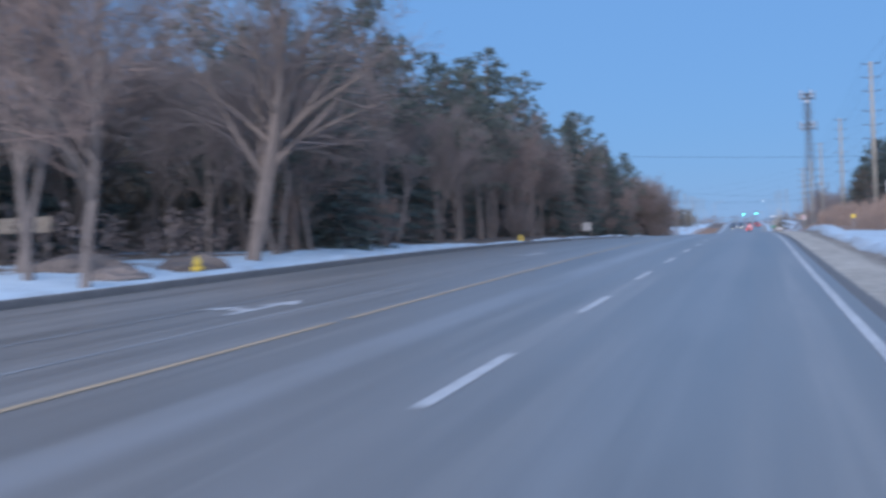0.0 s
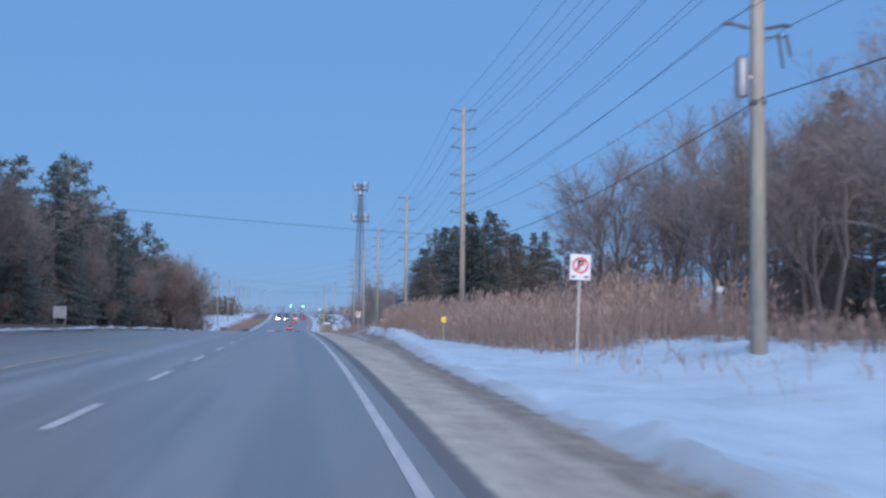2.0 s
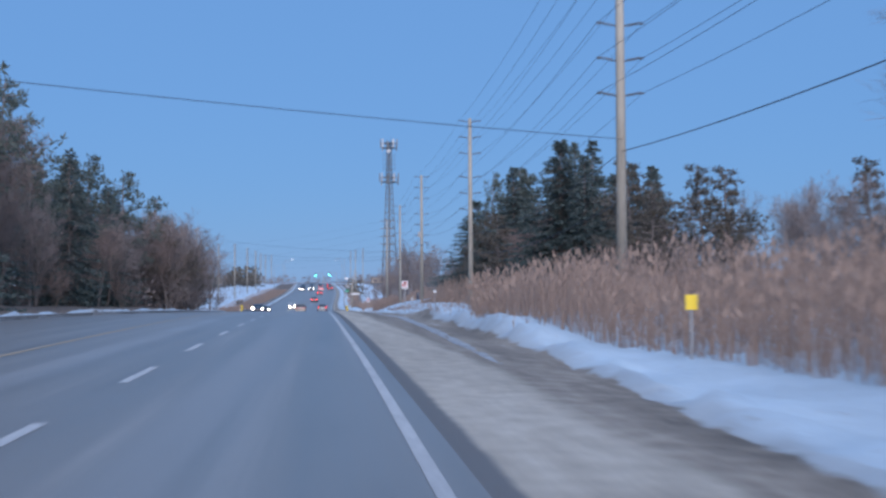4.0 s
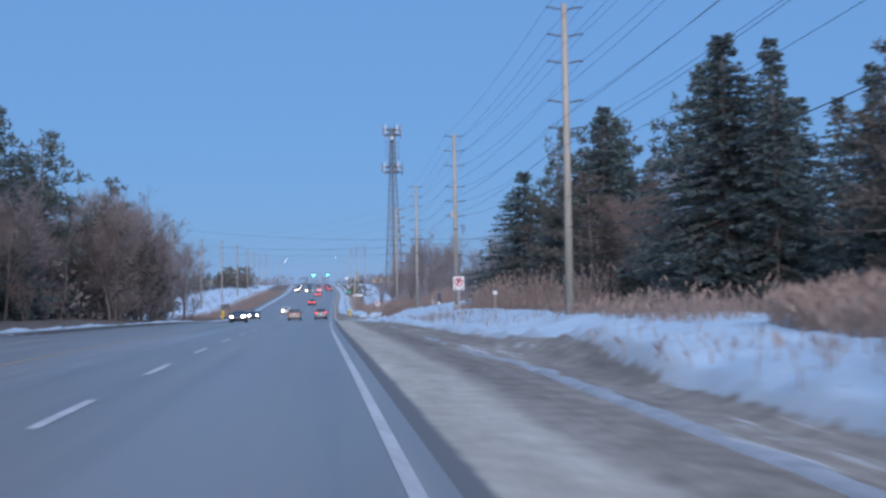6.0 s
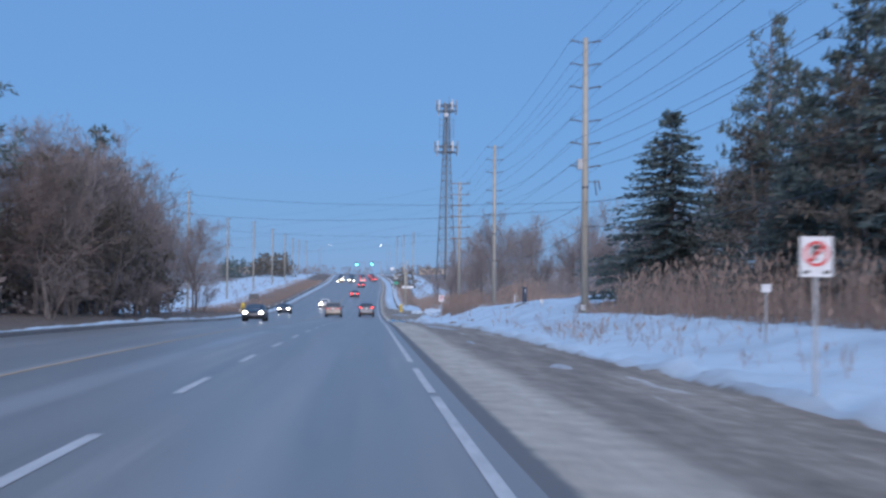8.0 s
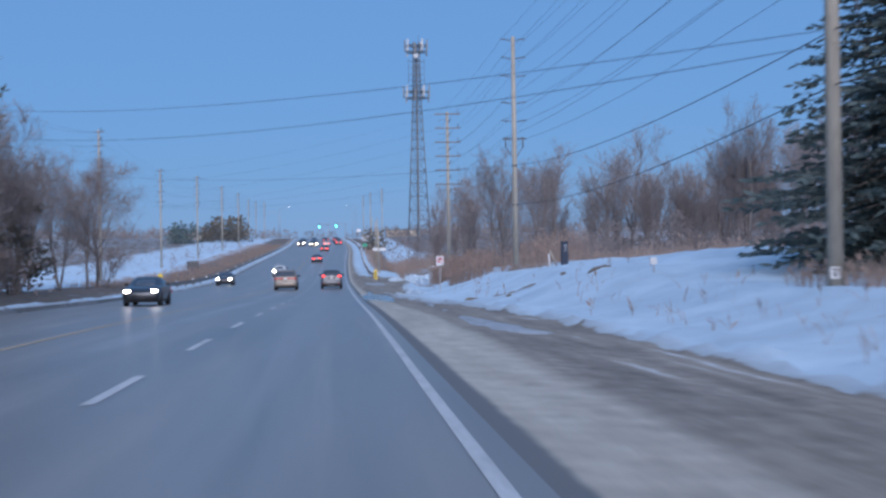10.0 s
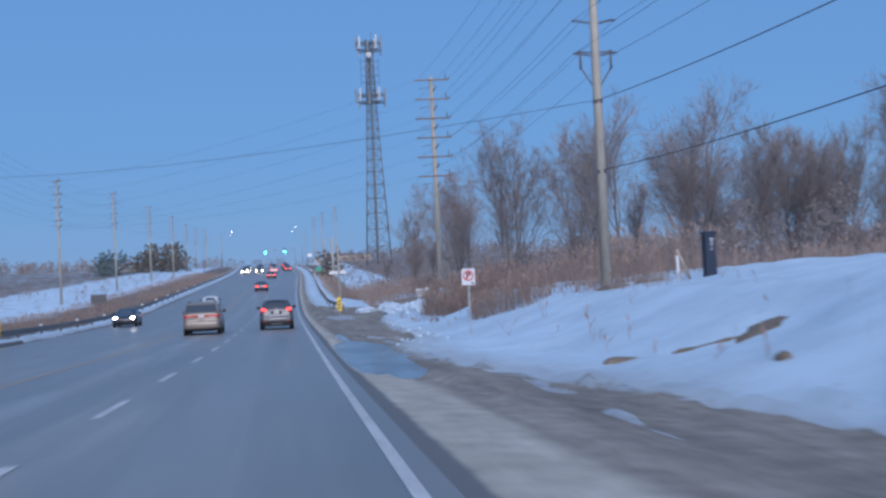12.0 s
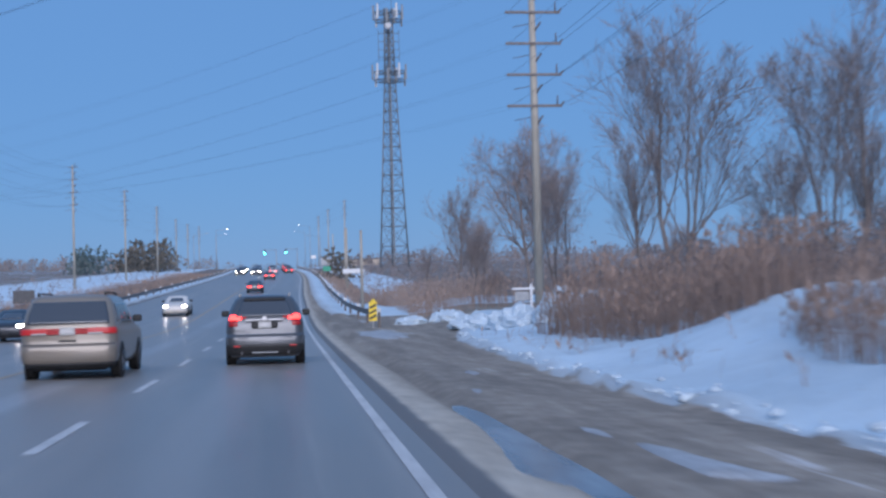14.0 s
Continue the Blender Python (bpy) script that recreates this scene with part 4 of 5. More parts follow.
reeds("dry_grass", [(60, 14, 20), (86, 13.5, 20)], 56, 90, 1800, 1.1, 3, "low dry tan grass along the woods", True)
reeds("dry_grass", [(160, 12, 19), (200, 14, 18), (236, 13, 18)], 158, 238, 4200, 1.05, 4, "low dry tan grass under the spruces", True)
reeds("reed_bed", [(188, 14.5, 17), (200, 13.8, 17.5), (224, 13.2, 17), (232, 14.5, 17)], 188, 232, 1300, 2.1, 5)
reeds("reed_bed", [(313, 11.6, 15), (318, 10.6, 15), (331, 10.2, 15)], 313, 332, 1900, 2.05, 6)
reeds("reed_bed", [(294, 15.5, 20), (316, 14.6, 20)], 294, 317, 1000, 1.9, 9)
reeds("reed_bed", [(297.5, 11.2, 12.2), (301, 10.0, 13.0), (305, 9.7, 12.8), (309, 10.5, 12.0)], 297.5, 309, 620, 1.6, 10)
reeds("dry_grass", [(256, 22, 40), (330, 18, 40)], 256, 335, 3500, 1.1, 7, "low dry brown grass among bare trees", True)
for n, (y0, y1, a, b, count) in enumerate(((60, 92, 8.5, 13.5, 130), (118, 150, 6.8, 9.0, 150), (176, 240, 9.0, 14, 230), (205, 222, 8.5, 11, 90), (240, 300, 8.5, 15, 70), (286, 300, 12.4, 15, 200), (303, 334, 8.2, 10.5, 70))):
    reeds("grass_tuft", [(y0, a, b), (y1, a, b)], y0, y1, count, .55, 20 + n, "sparse dry grass poking through the snow", True)
reeds("reed_bed", [(362, 9, 16), (420, 9, 18)], 362, 420, 2600, 1.6, 8)
reeds("dry_grass", [(312, -17.5, -23), (420, -16.4, -24), (560, -16.2, -24)], 314, 560, 7000, .8, 31, "low dry tan weeds behind the guard rail", True)
reeds("dry_grass", [(388, 6.4, 9.5), (430, 6.0, 9.5), (560, 6.0, 9.5)], 392, 560, 2600, .7, 32, "low dry tan weeds in the ditch", True)


def site(proto, off, y, turn=0.0):
    proto.matrix_basis = Matrix.Translation(on_ground(off, y, 0.1)) @ Matrix.Rotation(turn, 4, "Z")


for proto, off, y in zip(BARE + SHRUBS + PINES + SPRUCES, (24, 33, 40, 44, 23, -21, -24, -30, -27, 22.8, 34, 31, 31), (86, 300, 310, 336, 76, 150, 120, 70, 210, 219, 120, 192, 210)):
    site(proto, off, y)
site(BIG_BARE, -33, 58)


# ---- power line on the right ----
ARM_LEVELS = (15.5, 14.2, 12.9, 11.0, 9.7, 8.4)


def post_pole(off, y, top, levels, label):
    """Tall pole with pairs of horizontal post insulators."""
    at = on_ground(off, y, 0.2)
    pole = thing("power_pole", label, "utility pole", at, "roadside power poles")
    h = float(road_z(y)) + top - at.z
    part("shaft", rod((0, 0, 0), (0, 0, h), 0.21, 0.135, 14), POLE, pole)
    for lev in levels:
        z = float(road_z(y)) + lev - at.z
        for s in (-1, 1):
            arm = rod((s * .12, 0, z - .03), (s * .78, 0, z + .10), .028, .022, 8)
            sheds = [rod((s * q, 0, z - .03 + (q - .12) * .2), (s * (q + .035), 0, z - .02 + (q - .12) * .2), .062, .05, 8) for q in (.30, .40, .50, .60, .70)]
            part("insulator", join(arm, *sheds, rod((s * .76, 0, z + .08), (s * .90, 0, z + .08), .05, .03, 8)), INSULATOR, pole)
    return pole, at


POLES = []
for off, y, top in ((12.1, 15.2, 15.9), (12.1, 71.2, 15.8), (12.2, 127.2, 15.75), (13.2, 181.9, 15.4), (13.0, 233.6, 16.4), (13.5, 292.7, 18.1)):
    levels = [v + top - 15.75 for v in ARM_LEVELS]
    pole, at = post_pole(off, y, top, levels, "tall weathered wooden power pole with paired grey insulators")
    POLES.append((off, y, top, levels, pole, at))

# transformer can, clamps and hanging hardware
p71, p234, p293 = POLES[1], POLES[4], POLES[5]
can = lathe([(0.0, 0), (.15, 0.0), (.17, .04), (.17, .92), (.13, 1.0), (0.02, 1.02)], 16, (-.40, 0, float(road_z(71.2)) + 6.7 - p71[5].z))
part("transformer", join(can, box(.3, .1, .08, (-.25, 0, float(road_z(71.2)) + 7.2 - p71[5].z))), GALV, p71[4], "grey transformer can")
for pole in (p71, p234):
    for s, drop in ((.55, .75), (.75, .45)):
        z = float(road_z(pole[1])) + 8.2 - pole[5].z
        part("cutout_switch", join(rod((.15, 0, z), (s, 0, z + .05), .02), rod((s, 0, z + .1), (s + .12, 0, z - drop), .045, .03)), INSULATOR, pole[4])
for s in (-1, 1):
    z = float(road_z(292.7)) + 10.6 - p293[5].z
    part("brace", join(rod((0, 0, z - 1.3), (s * .62, 0, z - .35), .03), rod((s * .62, 0, z - .4), (s * .62, 0, z + .35), .05, .04), rod((s * .1, 0, z + .25), (s * .7, 0, z + .3), .03)), INSULATOR, p293[4])
for pole, z in ((p71, 6.55), (p234, 7.9), (p293, 8.9), (p293, 6.1)):
    part("cable_clamp", box(.34, .34, .16, (0, 0, float(road_z(pole[1])) + z - pole[5].z), .03), DARK_METAL, pole[4])
for pole in (p234,):
    part("control_box", box(.32, .25, .6, (-.3, 0, float(road_z(pole[1])) + 9.2 - pole[5].z), .03), GALV, pole[4], "small grey box")
# number plate near eye height, facing the traffic
for i, col in ((4, SIGN_WHITE),):
    pole = POLES[i]
    z = float(road_z(pole[1])) + 1.1 - pole[5].z
    plate = part("number_plate", box(.26, .02, .30, (-.1, -.235, z), .004), col, pole[4], "white plate with dark marks")
    part("mark", join(box(.12, .01, .03, (-.1, -.252, z + .08)), box(.05, .01, .12, (-.1, -.252, z - .03))), SIGN_BLACK, plate)


def cross_pole(off, y, top, label, arms=6, gap=1.62, reach=1.45, girth=1.0):
    at = on_ground(off, y, 0.2)
    pole = thing("crossarm_pole", label, "utility pole", at, "crossarm poles")
    h = float(road_z(y)) + top - at.z
    part("shaft", rod((0, 0, 0), (0, 0, h), 0.24 * girth, 0.15 * girth, 14), POLE, pole)
    for k in range(arms):
        z = h - .28 - k * gap
        arm = part("crossarm", box(2 * reach, .12 * girth, .13 * girth, (0, -.16, z), .015), BARK, pole)
        part("pin_insulator", join(rod((reach - .25, -.16, z + .06), (reach - .25, -.16, z + .55), .045, .03), rod((reach - .05, -.16, z + .05), (reach + .1, -.16, z + .22), .05, .04)), INSULATOR, arm)
        part("side_bracket", join(rod((.1, -.1, z - .95), (.42, -.1, z - .5), .06, .05), rod((-.15, .1, z - .55), (-1.05, .1, z - .72), .022, .018)), INSULATOR, pole)
    return pole


cross_pole(13.8, 349, 19.5, "tall wooden pole with six crossarms")
for off, y, top in ((12.5, 565, 17), (11.5, 620, 17), (11, 670, 17)):
    cross_pole(off, y, top - 1, "distant wooden pole with crossarms", 3, 1.5, .5, .7)
LEFT_POLES = [(-26.2, 302, 15.5, 0), (-26.4, 352, 18.0, 0), (-26.5, 402, 15.8, 0), (-26.6, 450, 16.3, 0), (-27.0, 500, 15.6, 0), (-28.2, 563, 15.2, 0), (-29.2, 635, 14.6, 0), (-28.8, 680, 14.6, 0), (-27, 712, 15, 0)]
for off, y, top, _ in LEFT_POLES:
    cross_pole(off, y, top, "slim wooden power pole beside the snowy field", 4, 1.6, .55, .7)
for off, y, h in ((6.8, 387, 6.3), (7.4, 431, 7.5), (8.5, 470, 8.2), (8.5, 530, 8.5)):
    stub = thing("plain_pole", "short bare wooden pole beside the guard rail", "utility pole", on_ground(off, y, .1), "plain poles")
    part("shaft", rod((0, 0, 0), (0, 0, h), .14, .10, 10), POLE, stub)
    part("cap", rod((0, 0, h), (0, 0, h + .06), .115, .09, 10), GALV, stub)
for off, y, h, on in ((-22, 590, 9, 0), (-19, 650, 11.5, 1), (-21, 700, 11, 1), (8.5, 600, 9, 0), (7.5, 645, 12.5, 1), (7.5, 690, 12, 1)):
    at = on_ground(off, y, .1)
    lamp = thing("street_lamp", "tall grey street lamp with a lit head" if on else "slim grey street lamp pole by the road", "street lamp", at, "street lamps")
    s = 1 if off < 0 else -1
    part("pole", rod((0, 0, 0), (0, 0, h), .10, .06, 8), GALV, lamp)
    part("arm", rod((0, 0, h - .1), (s * 3.0, 0, h + .35), .035, .03, 6), GALV, lamp)
    head = part("lamp_head", box(.55, .30, .14, (s * 3.15, 0, h + .36), .03), GALV, lamp)
    if on:
        part("lens", box(.26, .20, .06, (s * 3.15, 0, h + .28), .02), LAMP_FAR, head, "glowing white lens")


def wire(a, b, sag, r, name="power_line", label="thin dark overhead power line", n=14):
    pts = []
    for i in range(n + 1):
        f = i / n
        p = np.array(a) * (1 - f) + np.array(b) * f
        p[2] -= sag * 4 * f * (1 - f)
        pts.append(p)
    pts = np.array(pts)
    side = np.cross(pts[-1] - pts[0], [0, 0, 1.0])
    side = side / np.linalg.norm(side)
    ring = np.stack([pts + side * r, pts + [0, 0, r], pts - side * r, pts - [0, 0, r]], 1).reshape(-1, 3)
    i, k = np.meshgrid(np.arange(n), np.arange(4), indexing="ij")
    f = np.stack([i * 4 + k, i * 4 + (k + 1) % 4, (i + 1) * 4 + (k + 1) % 4, (i + 1) * 4 + k], -1).reshape(-1, 4)
    v = ring
    tagged(new(name, mesh_of(name, v, f, CABLE)), label, "cable", "overhead lines")


def hook(pole, level, s):
    off, y, top, levels = pole[:4]
    return (float(off + road_x(y)) + s * .86, y, float(road_z(y)) + levels[level] + .1)


for a, b in zip(POLES[:-1], POLES[1:]):
    for lev in range(6):
        for s in (-1, 1):
            wire(hook(a, lev, s), hook(b, lev, s), .55, .0095)
H = (float(13.8 + road_x(349)), 349.0, float(road_z(349)) + 19.2)
for lev in range(6):
    for s in (-1, 1):
        wire(hook(POLES[5], lev, s), (H[0] + s * 1.3, H[1], H[2] - 1.62 * lev), .5, .0095)
far = [(12.5, 565), (11.5, 620), (11, 670)]
for (o1, y1), (o2, y2) in zip(far[:-1], far[1:]):
    for k in range(3):
        wire((float(o1 + road_x(y1)) - .9, y1, float(road_z(y1)) + 15.7 - 1.5 * k), (float(o2 + road_x(y2)) - .9, y2, float(road_z(y2)) + 15.7 - 1.5 * k), .6, .008)
for k in range(6):
    for s in (-1, 1):
        wire((H[0] - 1.2, 349, H[2] - 1.62 * k + .1 * s), (float(-26.5 + road_x(402)) + s * .7, 402, float(road_z(402)) + 15.5 - 1.6 * min(k, 3) - .2 * k), .9, .0032)
for (o1, y1, t1, _), (o2, y2, t2, _) in zip(LEFT_POLES[:-1], LEFT_POLES[1:]):
    for k in range(4):
        for s in (-.7, .7):
            wire((float(o1 + road_x(y1)) + s, y1, float(road_z(y1)) + t1 - .3 - 1.6 * k), (float(o2 + road_x(y2)) + s, y2, float(road_z(y2)) + t2 - .3 - 1.6 * k), .7, .0075)
# heavier communication cables lower on the poles, and lines over the road
def cable_at(pole, z):
    return (float(pole[0] + road_x(pole[1])), pole[1] - .2, float(road_z(pole[1])) + z)


HEIGHTS = ((6.6, 0), (6.63, 0), (6.3, 4.5), (6.1, 4.65), (7.05, 5.7), (8.95, 6.16))
for (a, ha), (b, hb) in zip(list(zip(POLES, HEIGHTS))[:-1], list(zip(POLES, HEIGHTS))[1:]):
    for k in (0, 1):
        if ha[k]:
            wire(cable_at(a, ha[k]), cable_at(b, hb[k]), .7, .017, "phone_cable", "thick black phone cable between the poles")
left0 = float(-26.4 + road_x(352))
wire(cable_at(p234, 7.05), (-26.3, 302, 12.2), .9, .010, "phone_cable", "black cable slung across the road")
wire(cable_at(p234, 6.7), (-26.3, 302, 10.2), 1.2, .010, "phone_cable", "black cable slung across the road")
wire(cable_at(POLES[2], 6.75), (-30, 109, 9.6), .35, .012, "phone_cable", "black cable slung across the road")
wire(cable_at(p293, 8.95), (left0, 352, 9.9), .8, .010, "phone_cable", "black cable slung across the road")


# ---- signs ----
def disc(r, y, x, z, sides=28, hole=0.0, thick=.006):
    verts, faces = [], []
    for i in range(sides):
        a = 2 * math.pi * i / sides
        for q in (r, hole):
            verts.append((x + q * math.cos(a), y, z + q * math.sin(a)))
            verts.append((x + q * math.cos(a), y + thick, z + q * math.sin(a)))
    for i in range(sides):
        k = (i + 1) % sides
        a, b = 4 * i, 4 * k
        faces += [(a, b, b + 2, a + 2), (a + 1, a + 3, b + 3, b + 1), (a, a + 1, b + 1, b)]
    bm = bmesh.new()
    me = mesh_of("tmp", verts, faces, None)
    bm.from_mesh(me)
    bpy.data.meshes.remove(me)
    return bm


def letter(text, size, material, parent, place):
    cu = bpy.data.curves.new("letter", "FONT")
    cu.body, cu.size, cu.extrude, cu.align_x, cu.align_y = text, size, .003, "CENTER", "CENTER"
    cu.offset = 0.018
    tmp = new("letter_tmp", cu)
    dg = bpy.context.evaluated_depsgraph_get()
    me = bpy.data.meshes.new_from_object(tmp.evaluated_get(dg))
    bpy.data.objects.remove(tmp)
    me.transform(Matrix.Translation(place) @ Matrix.Rotation(radians(90), 4, "X"))
    me.materials.clear()
    me.materials.append(material)
    return part("letter", me, material, parent)


def no_parking(off, y, low, size, tilt=0.0, arrows=2):
    at = on_ground(off, y, .15)
    ob = thing("no_parking_sign", "white no-parking sign with a red ring on a thin steel post", "sign", at, "no-parking signs")
    z = float(road_z(y)) + low + size * .55 - at.z
    part("post", join(box(.06, .012, z + size * .5, (0, .03, (z + size * .5) / 2), .004), box(.012, .04, z + size * .5, (0, .05, (z + size * .5) / 2))), GALV, ob)
    plate = part("plate", box(size * .9, .012, size * 1.1, (0, 0, z), .004), SIGN_WHITE, ob)
    letter("P", size * .55, SIGN_BLACK, plate, (0, -.010, z + size * .08))
    part("ring", disc(size * .35, -.018, 0, z + size * .08, hole=size * .27), SIGN_RED, plate)
    part("slash", box(size * .62, .006, size * .075, (0, -.022, z + size * .08), rot=Matrix.Rotation(radians(-45), 3, "Y").to_quaternion().to_matrix()), SIGN_RED, plate)
    for s in ((-1, 1) if arrows == 2 else (1,)):
        part("arrow", box(size * .16, .006, size * .09, (s * size * .28, -.012, z - size * .42)), SIGN_BLACK, plate)
    ob.matrix_basis = ob.matrix_basis @ Matrix.Rotation(radians(tilt), 4, "Y")


no_parking(7.65, 71.8, 2.1, .58, 2)
no_parking(7.93, 182.4, 1.73, .58, 0)
no_parking(8.15, 294, 1.88, .60, 0, 1)


def small_marker(off, y, z, w, h, label, material=SIGN_WHITE, post=GALV):
    at = on_ground(off, y, .1)
    ob = thing("marker_post", label, "marker", at, "marker posts")
    top = float(road_z(y)) + z - at.z
    part("post", box(.05, .03, top, (0, .03, top / 2), .004), post, ob)
    part("plate", box(w, .014, h, (0, 0, top), .003), material, ob)


small_marker(12.9, 251, 1.6, .24, .26, "small white marker plate on a thin post")
small_marker(8.35, 106, 1.0, .24, .30, "small yellow plate on a stake in front of the reeds", SIGN_YELLOW)
small_marker(11.5, 196, 1.7, .26, .22, "small white marker plate among the reeds")
small_marker(15.5, 84, 2.2, .24, .20, "small white plate at the edge of the woods")
small_marker(15.6, 78, 1.1, .05, .1, "thin dark fence stake in the snow", DARK_METAL, DARK_METAL)
small_marker(13.6, 68, 1.0, .05, .1, "thin dark fence stake in the snow", DARK_METAL, DARK_METAL)
small_marker(17.5, 300, 1.6, .22, .22, "small white marker plate on a thin post")
small_marker(13.0, 70.0, 1.0, .05, .1, "thin dark fence stake in the snow", DARK_METAL, DARK_METAL)


def hazard_marker(off, y, flip=1):
    at = on_ground(off, y, .1)
    ob = thing("hazard_marker", "yellow and black diagonal striped hazard board", "sign", at, "hazard boards")
    part("post", box(.07, .05, 1.3, (0, .05, .65), .006), GALV, ob)
    board = part("board", box(.42, .02, 1.0, (0, 0, .95), .004), SIGN_YELLOW, ob)
    for k in range(3):
        bm = box(.40, .008, .11, (0, -.016, .66 + k * .28), rot=Matrix.Rotation(radians(-28 * flip), 3, "Y"))
        part("stripe", bm, SIGN_BLACK, board)
    part("cap", box(.22, .02, .12, (0.02, 0, 1.52), .01), SIGN_YELLOW, ob)


hazard_marker(5.3, 351)
hazard_marker(-14.2, 312, -1)


def guard_rail(name, offset, y0, y1, side):
    """Corrugated steel rail on posts with small white reflectors."""
    ob = thing(name, "weathered steel guard rail with white reflectors", "guard rail", (0, 0, 0), "guard rails")
    ys = np.arange(y0, y1, 7.0)
    prof = [(0.0, .50), (-.04, .55), (-.04, .60), (0.0, .65), (0.0, .68), (-.04, .73), (-.04, .78), (0.0, .83)]
    verts, faces = [], []
    for y in ys:
        o = float(offset(y))
        for d, z in prof:
            verts.append((o - side * d * -1 + float(road_x(y)), y, float(road_z(y)) + z - .12))
    k = len(prof)
    for i in range(len(ys) - 1):
        for j in range(k - 1):
            faces.append((i * k + j, i * k + j + 1, (i + 1) * k + j + 1, (i + 1) * k + j))
    part("rail", mesh_of("rail", verts, faces, RAILMAT), None, ob)
    post_me, refl_me = None, None
    for i, y in enumerate(ys):
        o = float(offset(y)) + side * .12
        x, z = o + float(road_x(y)), float(road_z(y))
        p = part("post", box(.14, .16, 1.5, (0, 0, 0), .01), BARK, ob) if post_me is None else new("post", post_me)
        post_me = p.data
        p.parent = ob
        p.location = (x, y, z - .05)
        if i % 2 == 0:
            r = part("reflector", box(.18, .02, .2, (0, 0, 0), .004), SIGN_WHITE, ob) if refl_me is None else new("reflector", refl_me)
            refl_me = r.data
            r.parent = ob
            r.location = (x, y - .1, z + .74)


RAILMAT = plain("rail_steel", (.09, .085, .08), (.20, .19, .18), 2, .55, .4, bump=.05)
guard_rail("guard_rail_east", lambda y: np.interp(y, [351, 375, 700], [5.6, 5.0, 4.8]), 352, 690, 1)
guard_rail("guard_rail_west", lambda y: np.interp(y, [310, 700], [-14.4, -14.6]), 312, 690, -1)


def bollard():
    at = on_ground(16.15, 288, .2)
    at.z = float(road_z(288)) + 1.6
    ob = thing("utility_cabinet", "narrow navy blue pedestal cabinet on the snow mound", "cabinet", at, turn=.15)
    part("body", box(.42, .34, 1.65, (0, 0, .82), .03), NAVY, ob)
    part("cap", box(.46, .38, .12, (0, 0, 1.70), .03), NAVY, ob)
    panel = part("label_panel", box(.30, .01, .26, (.02, -.176, 1.42)), NAVY, ob)
    part("bar", join(box(.20, .008, .03, (.02, -.184, 1.48)), box(.14, .008, .03, (.02, -.184, 1.40)), box(.16, .008, .02, (.02, -.184, 1.30)), box(.10, .008, .02, (.02, -.184, 1.22)), box(.14, .008, .02, (.02, -.184, 1.10))), SIGN_WHITE, panel)
    for off, y, a, b, mat in ((15.3, 289, (0, 0, 0), (-.05, 0, 1.0), WHITE_PLASTIC), (15.9, 289.5, (0, 0, 0), (-.5, 0, 1.15), WOOD)):
        p = on_ground(off, y, .1)
        g = thing("guard_stake", "leaning plastic guard tube in the snow", "stake", p, "guard stakes")
        part("tube", rod(a, b, .055, .05, 10), mat, g)


bollard()


def roadside_board(off, y, z0, w, h, label, material, posts=2):
    at = on_ground(off, y, .1)
    ob = thing("roadside_board", label, "sign", at, "roadside boards")
    base = float(road_z(y)) + z0 - at.z
    for s in ((-1, 1) if posts == 2 else (0,)):
        part("post", box(.10, .10, base + h, (s * w * .38, .07, (base + h) / 2), .01), BARK if posts == 2 else GALV, ob)
    part("board", box(w, .03, h, (0, 0, base + h / 2), .008), material, ob)


roadside_board(-27.2, 45, 1.75, 2.4, .62, "pale weathered wooden board on posts at the wood's edge", WOOD)
roadside_board(-20.3, 390, .75, 1.7, 1.1, "grey blank back of a roadside board in the field", DARK_METAL)
roadside_board(-17.0, 140, .9, 1.0, .9, "grey blank back of a roadside board by the woods", GALV)
roadside_board(8.0, 428, 2.0, 2.4, .5, "long white roadside board on posts", SIGN_WHITE)
roadside_board(5.8, 470, 1.7, 1.1, .7, "green road direction board", SIGN_GREEN)
roadside_board(6.6, 505, 2.2, 2.2, 1.2, "pale blue-grey roadside board", GALV)
roadside_board(8.2, 640, 3.0, 1.4, .9, "plain white board beside the road", SIGN_WHITE)


def mailbox(off, y):
    at = on_ground(off, y, .1)
    at.z = float(road_z(y)) + .75
    ob = thing("estate_post", "white wooden arm post with a hanging oval board", "post sign", at)
    part("post", box(.10, .10, 1.15, (0, 0, .58), .01), WHITE_PLASTIC, ob)
    arm = part("arm", box(1.0, .08, .09, (-.35, 0, .95), .01), WHITE_PLASTIC, ob)
    part("board", box(.62, .03, .40, (-.42, 0, .62), .012), GALV, arm)


mailbox(11.6, 340)


def snow_mound(off, y, r, h, seed, name="snow_mound"):
    """A ploughed heap of crusty snow blocks."""
    bm = bmesh.new()
    bmesh.ops.create_icosphere(bm, subdivisions=4, radius=1)
    for v in bm.verts:
        n = noise.noise(v.co * 2.2 + Vector((seed, 0, 0))) + .6 * noise.noise(v.co * 5 + Vector((0, seed, 0)))
        v.co = Vector((v.co.x * r * (1 + .25 * n), v.co.y * r * 1.2 * (1 + .25 * n), max(v.co.z, -.2) * h * (1 + .5 * n)))
    me = bpy.data.meshes.new(name)
    bm.to_mesh(me)
    bm.free()
    me.materials.append(SNOWHEAP)
    ob = new(name, me)
    ob.location = on_ground(off, y, 0)
    tagged(ob, "crusty heap of ploughed white snow", "snow heap", "snow heaps")


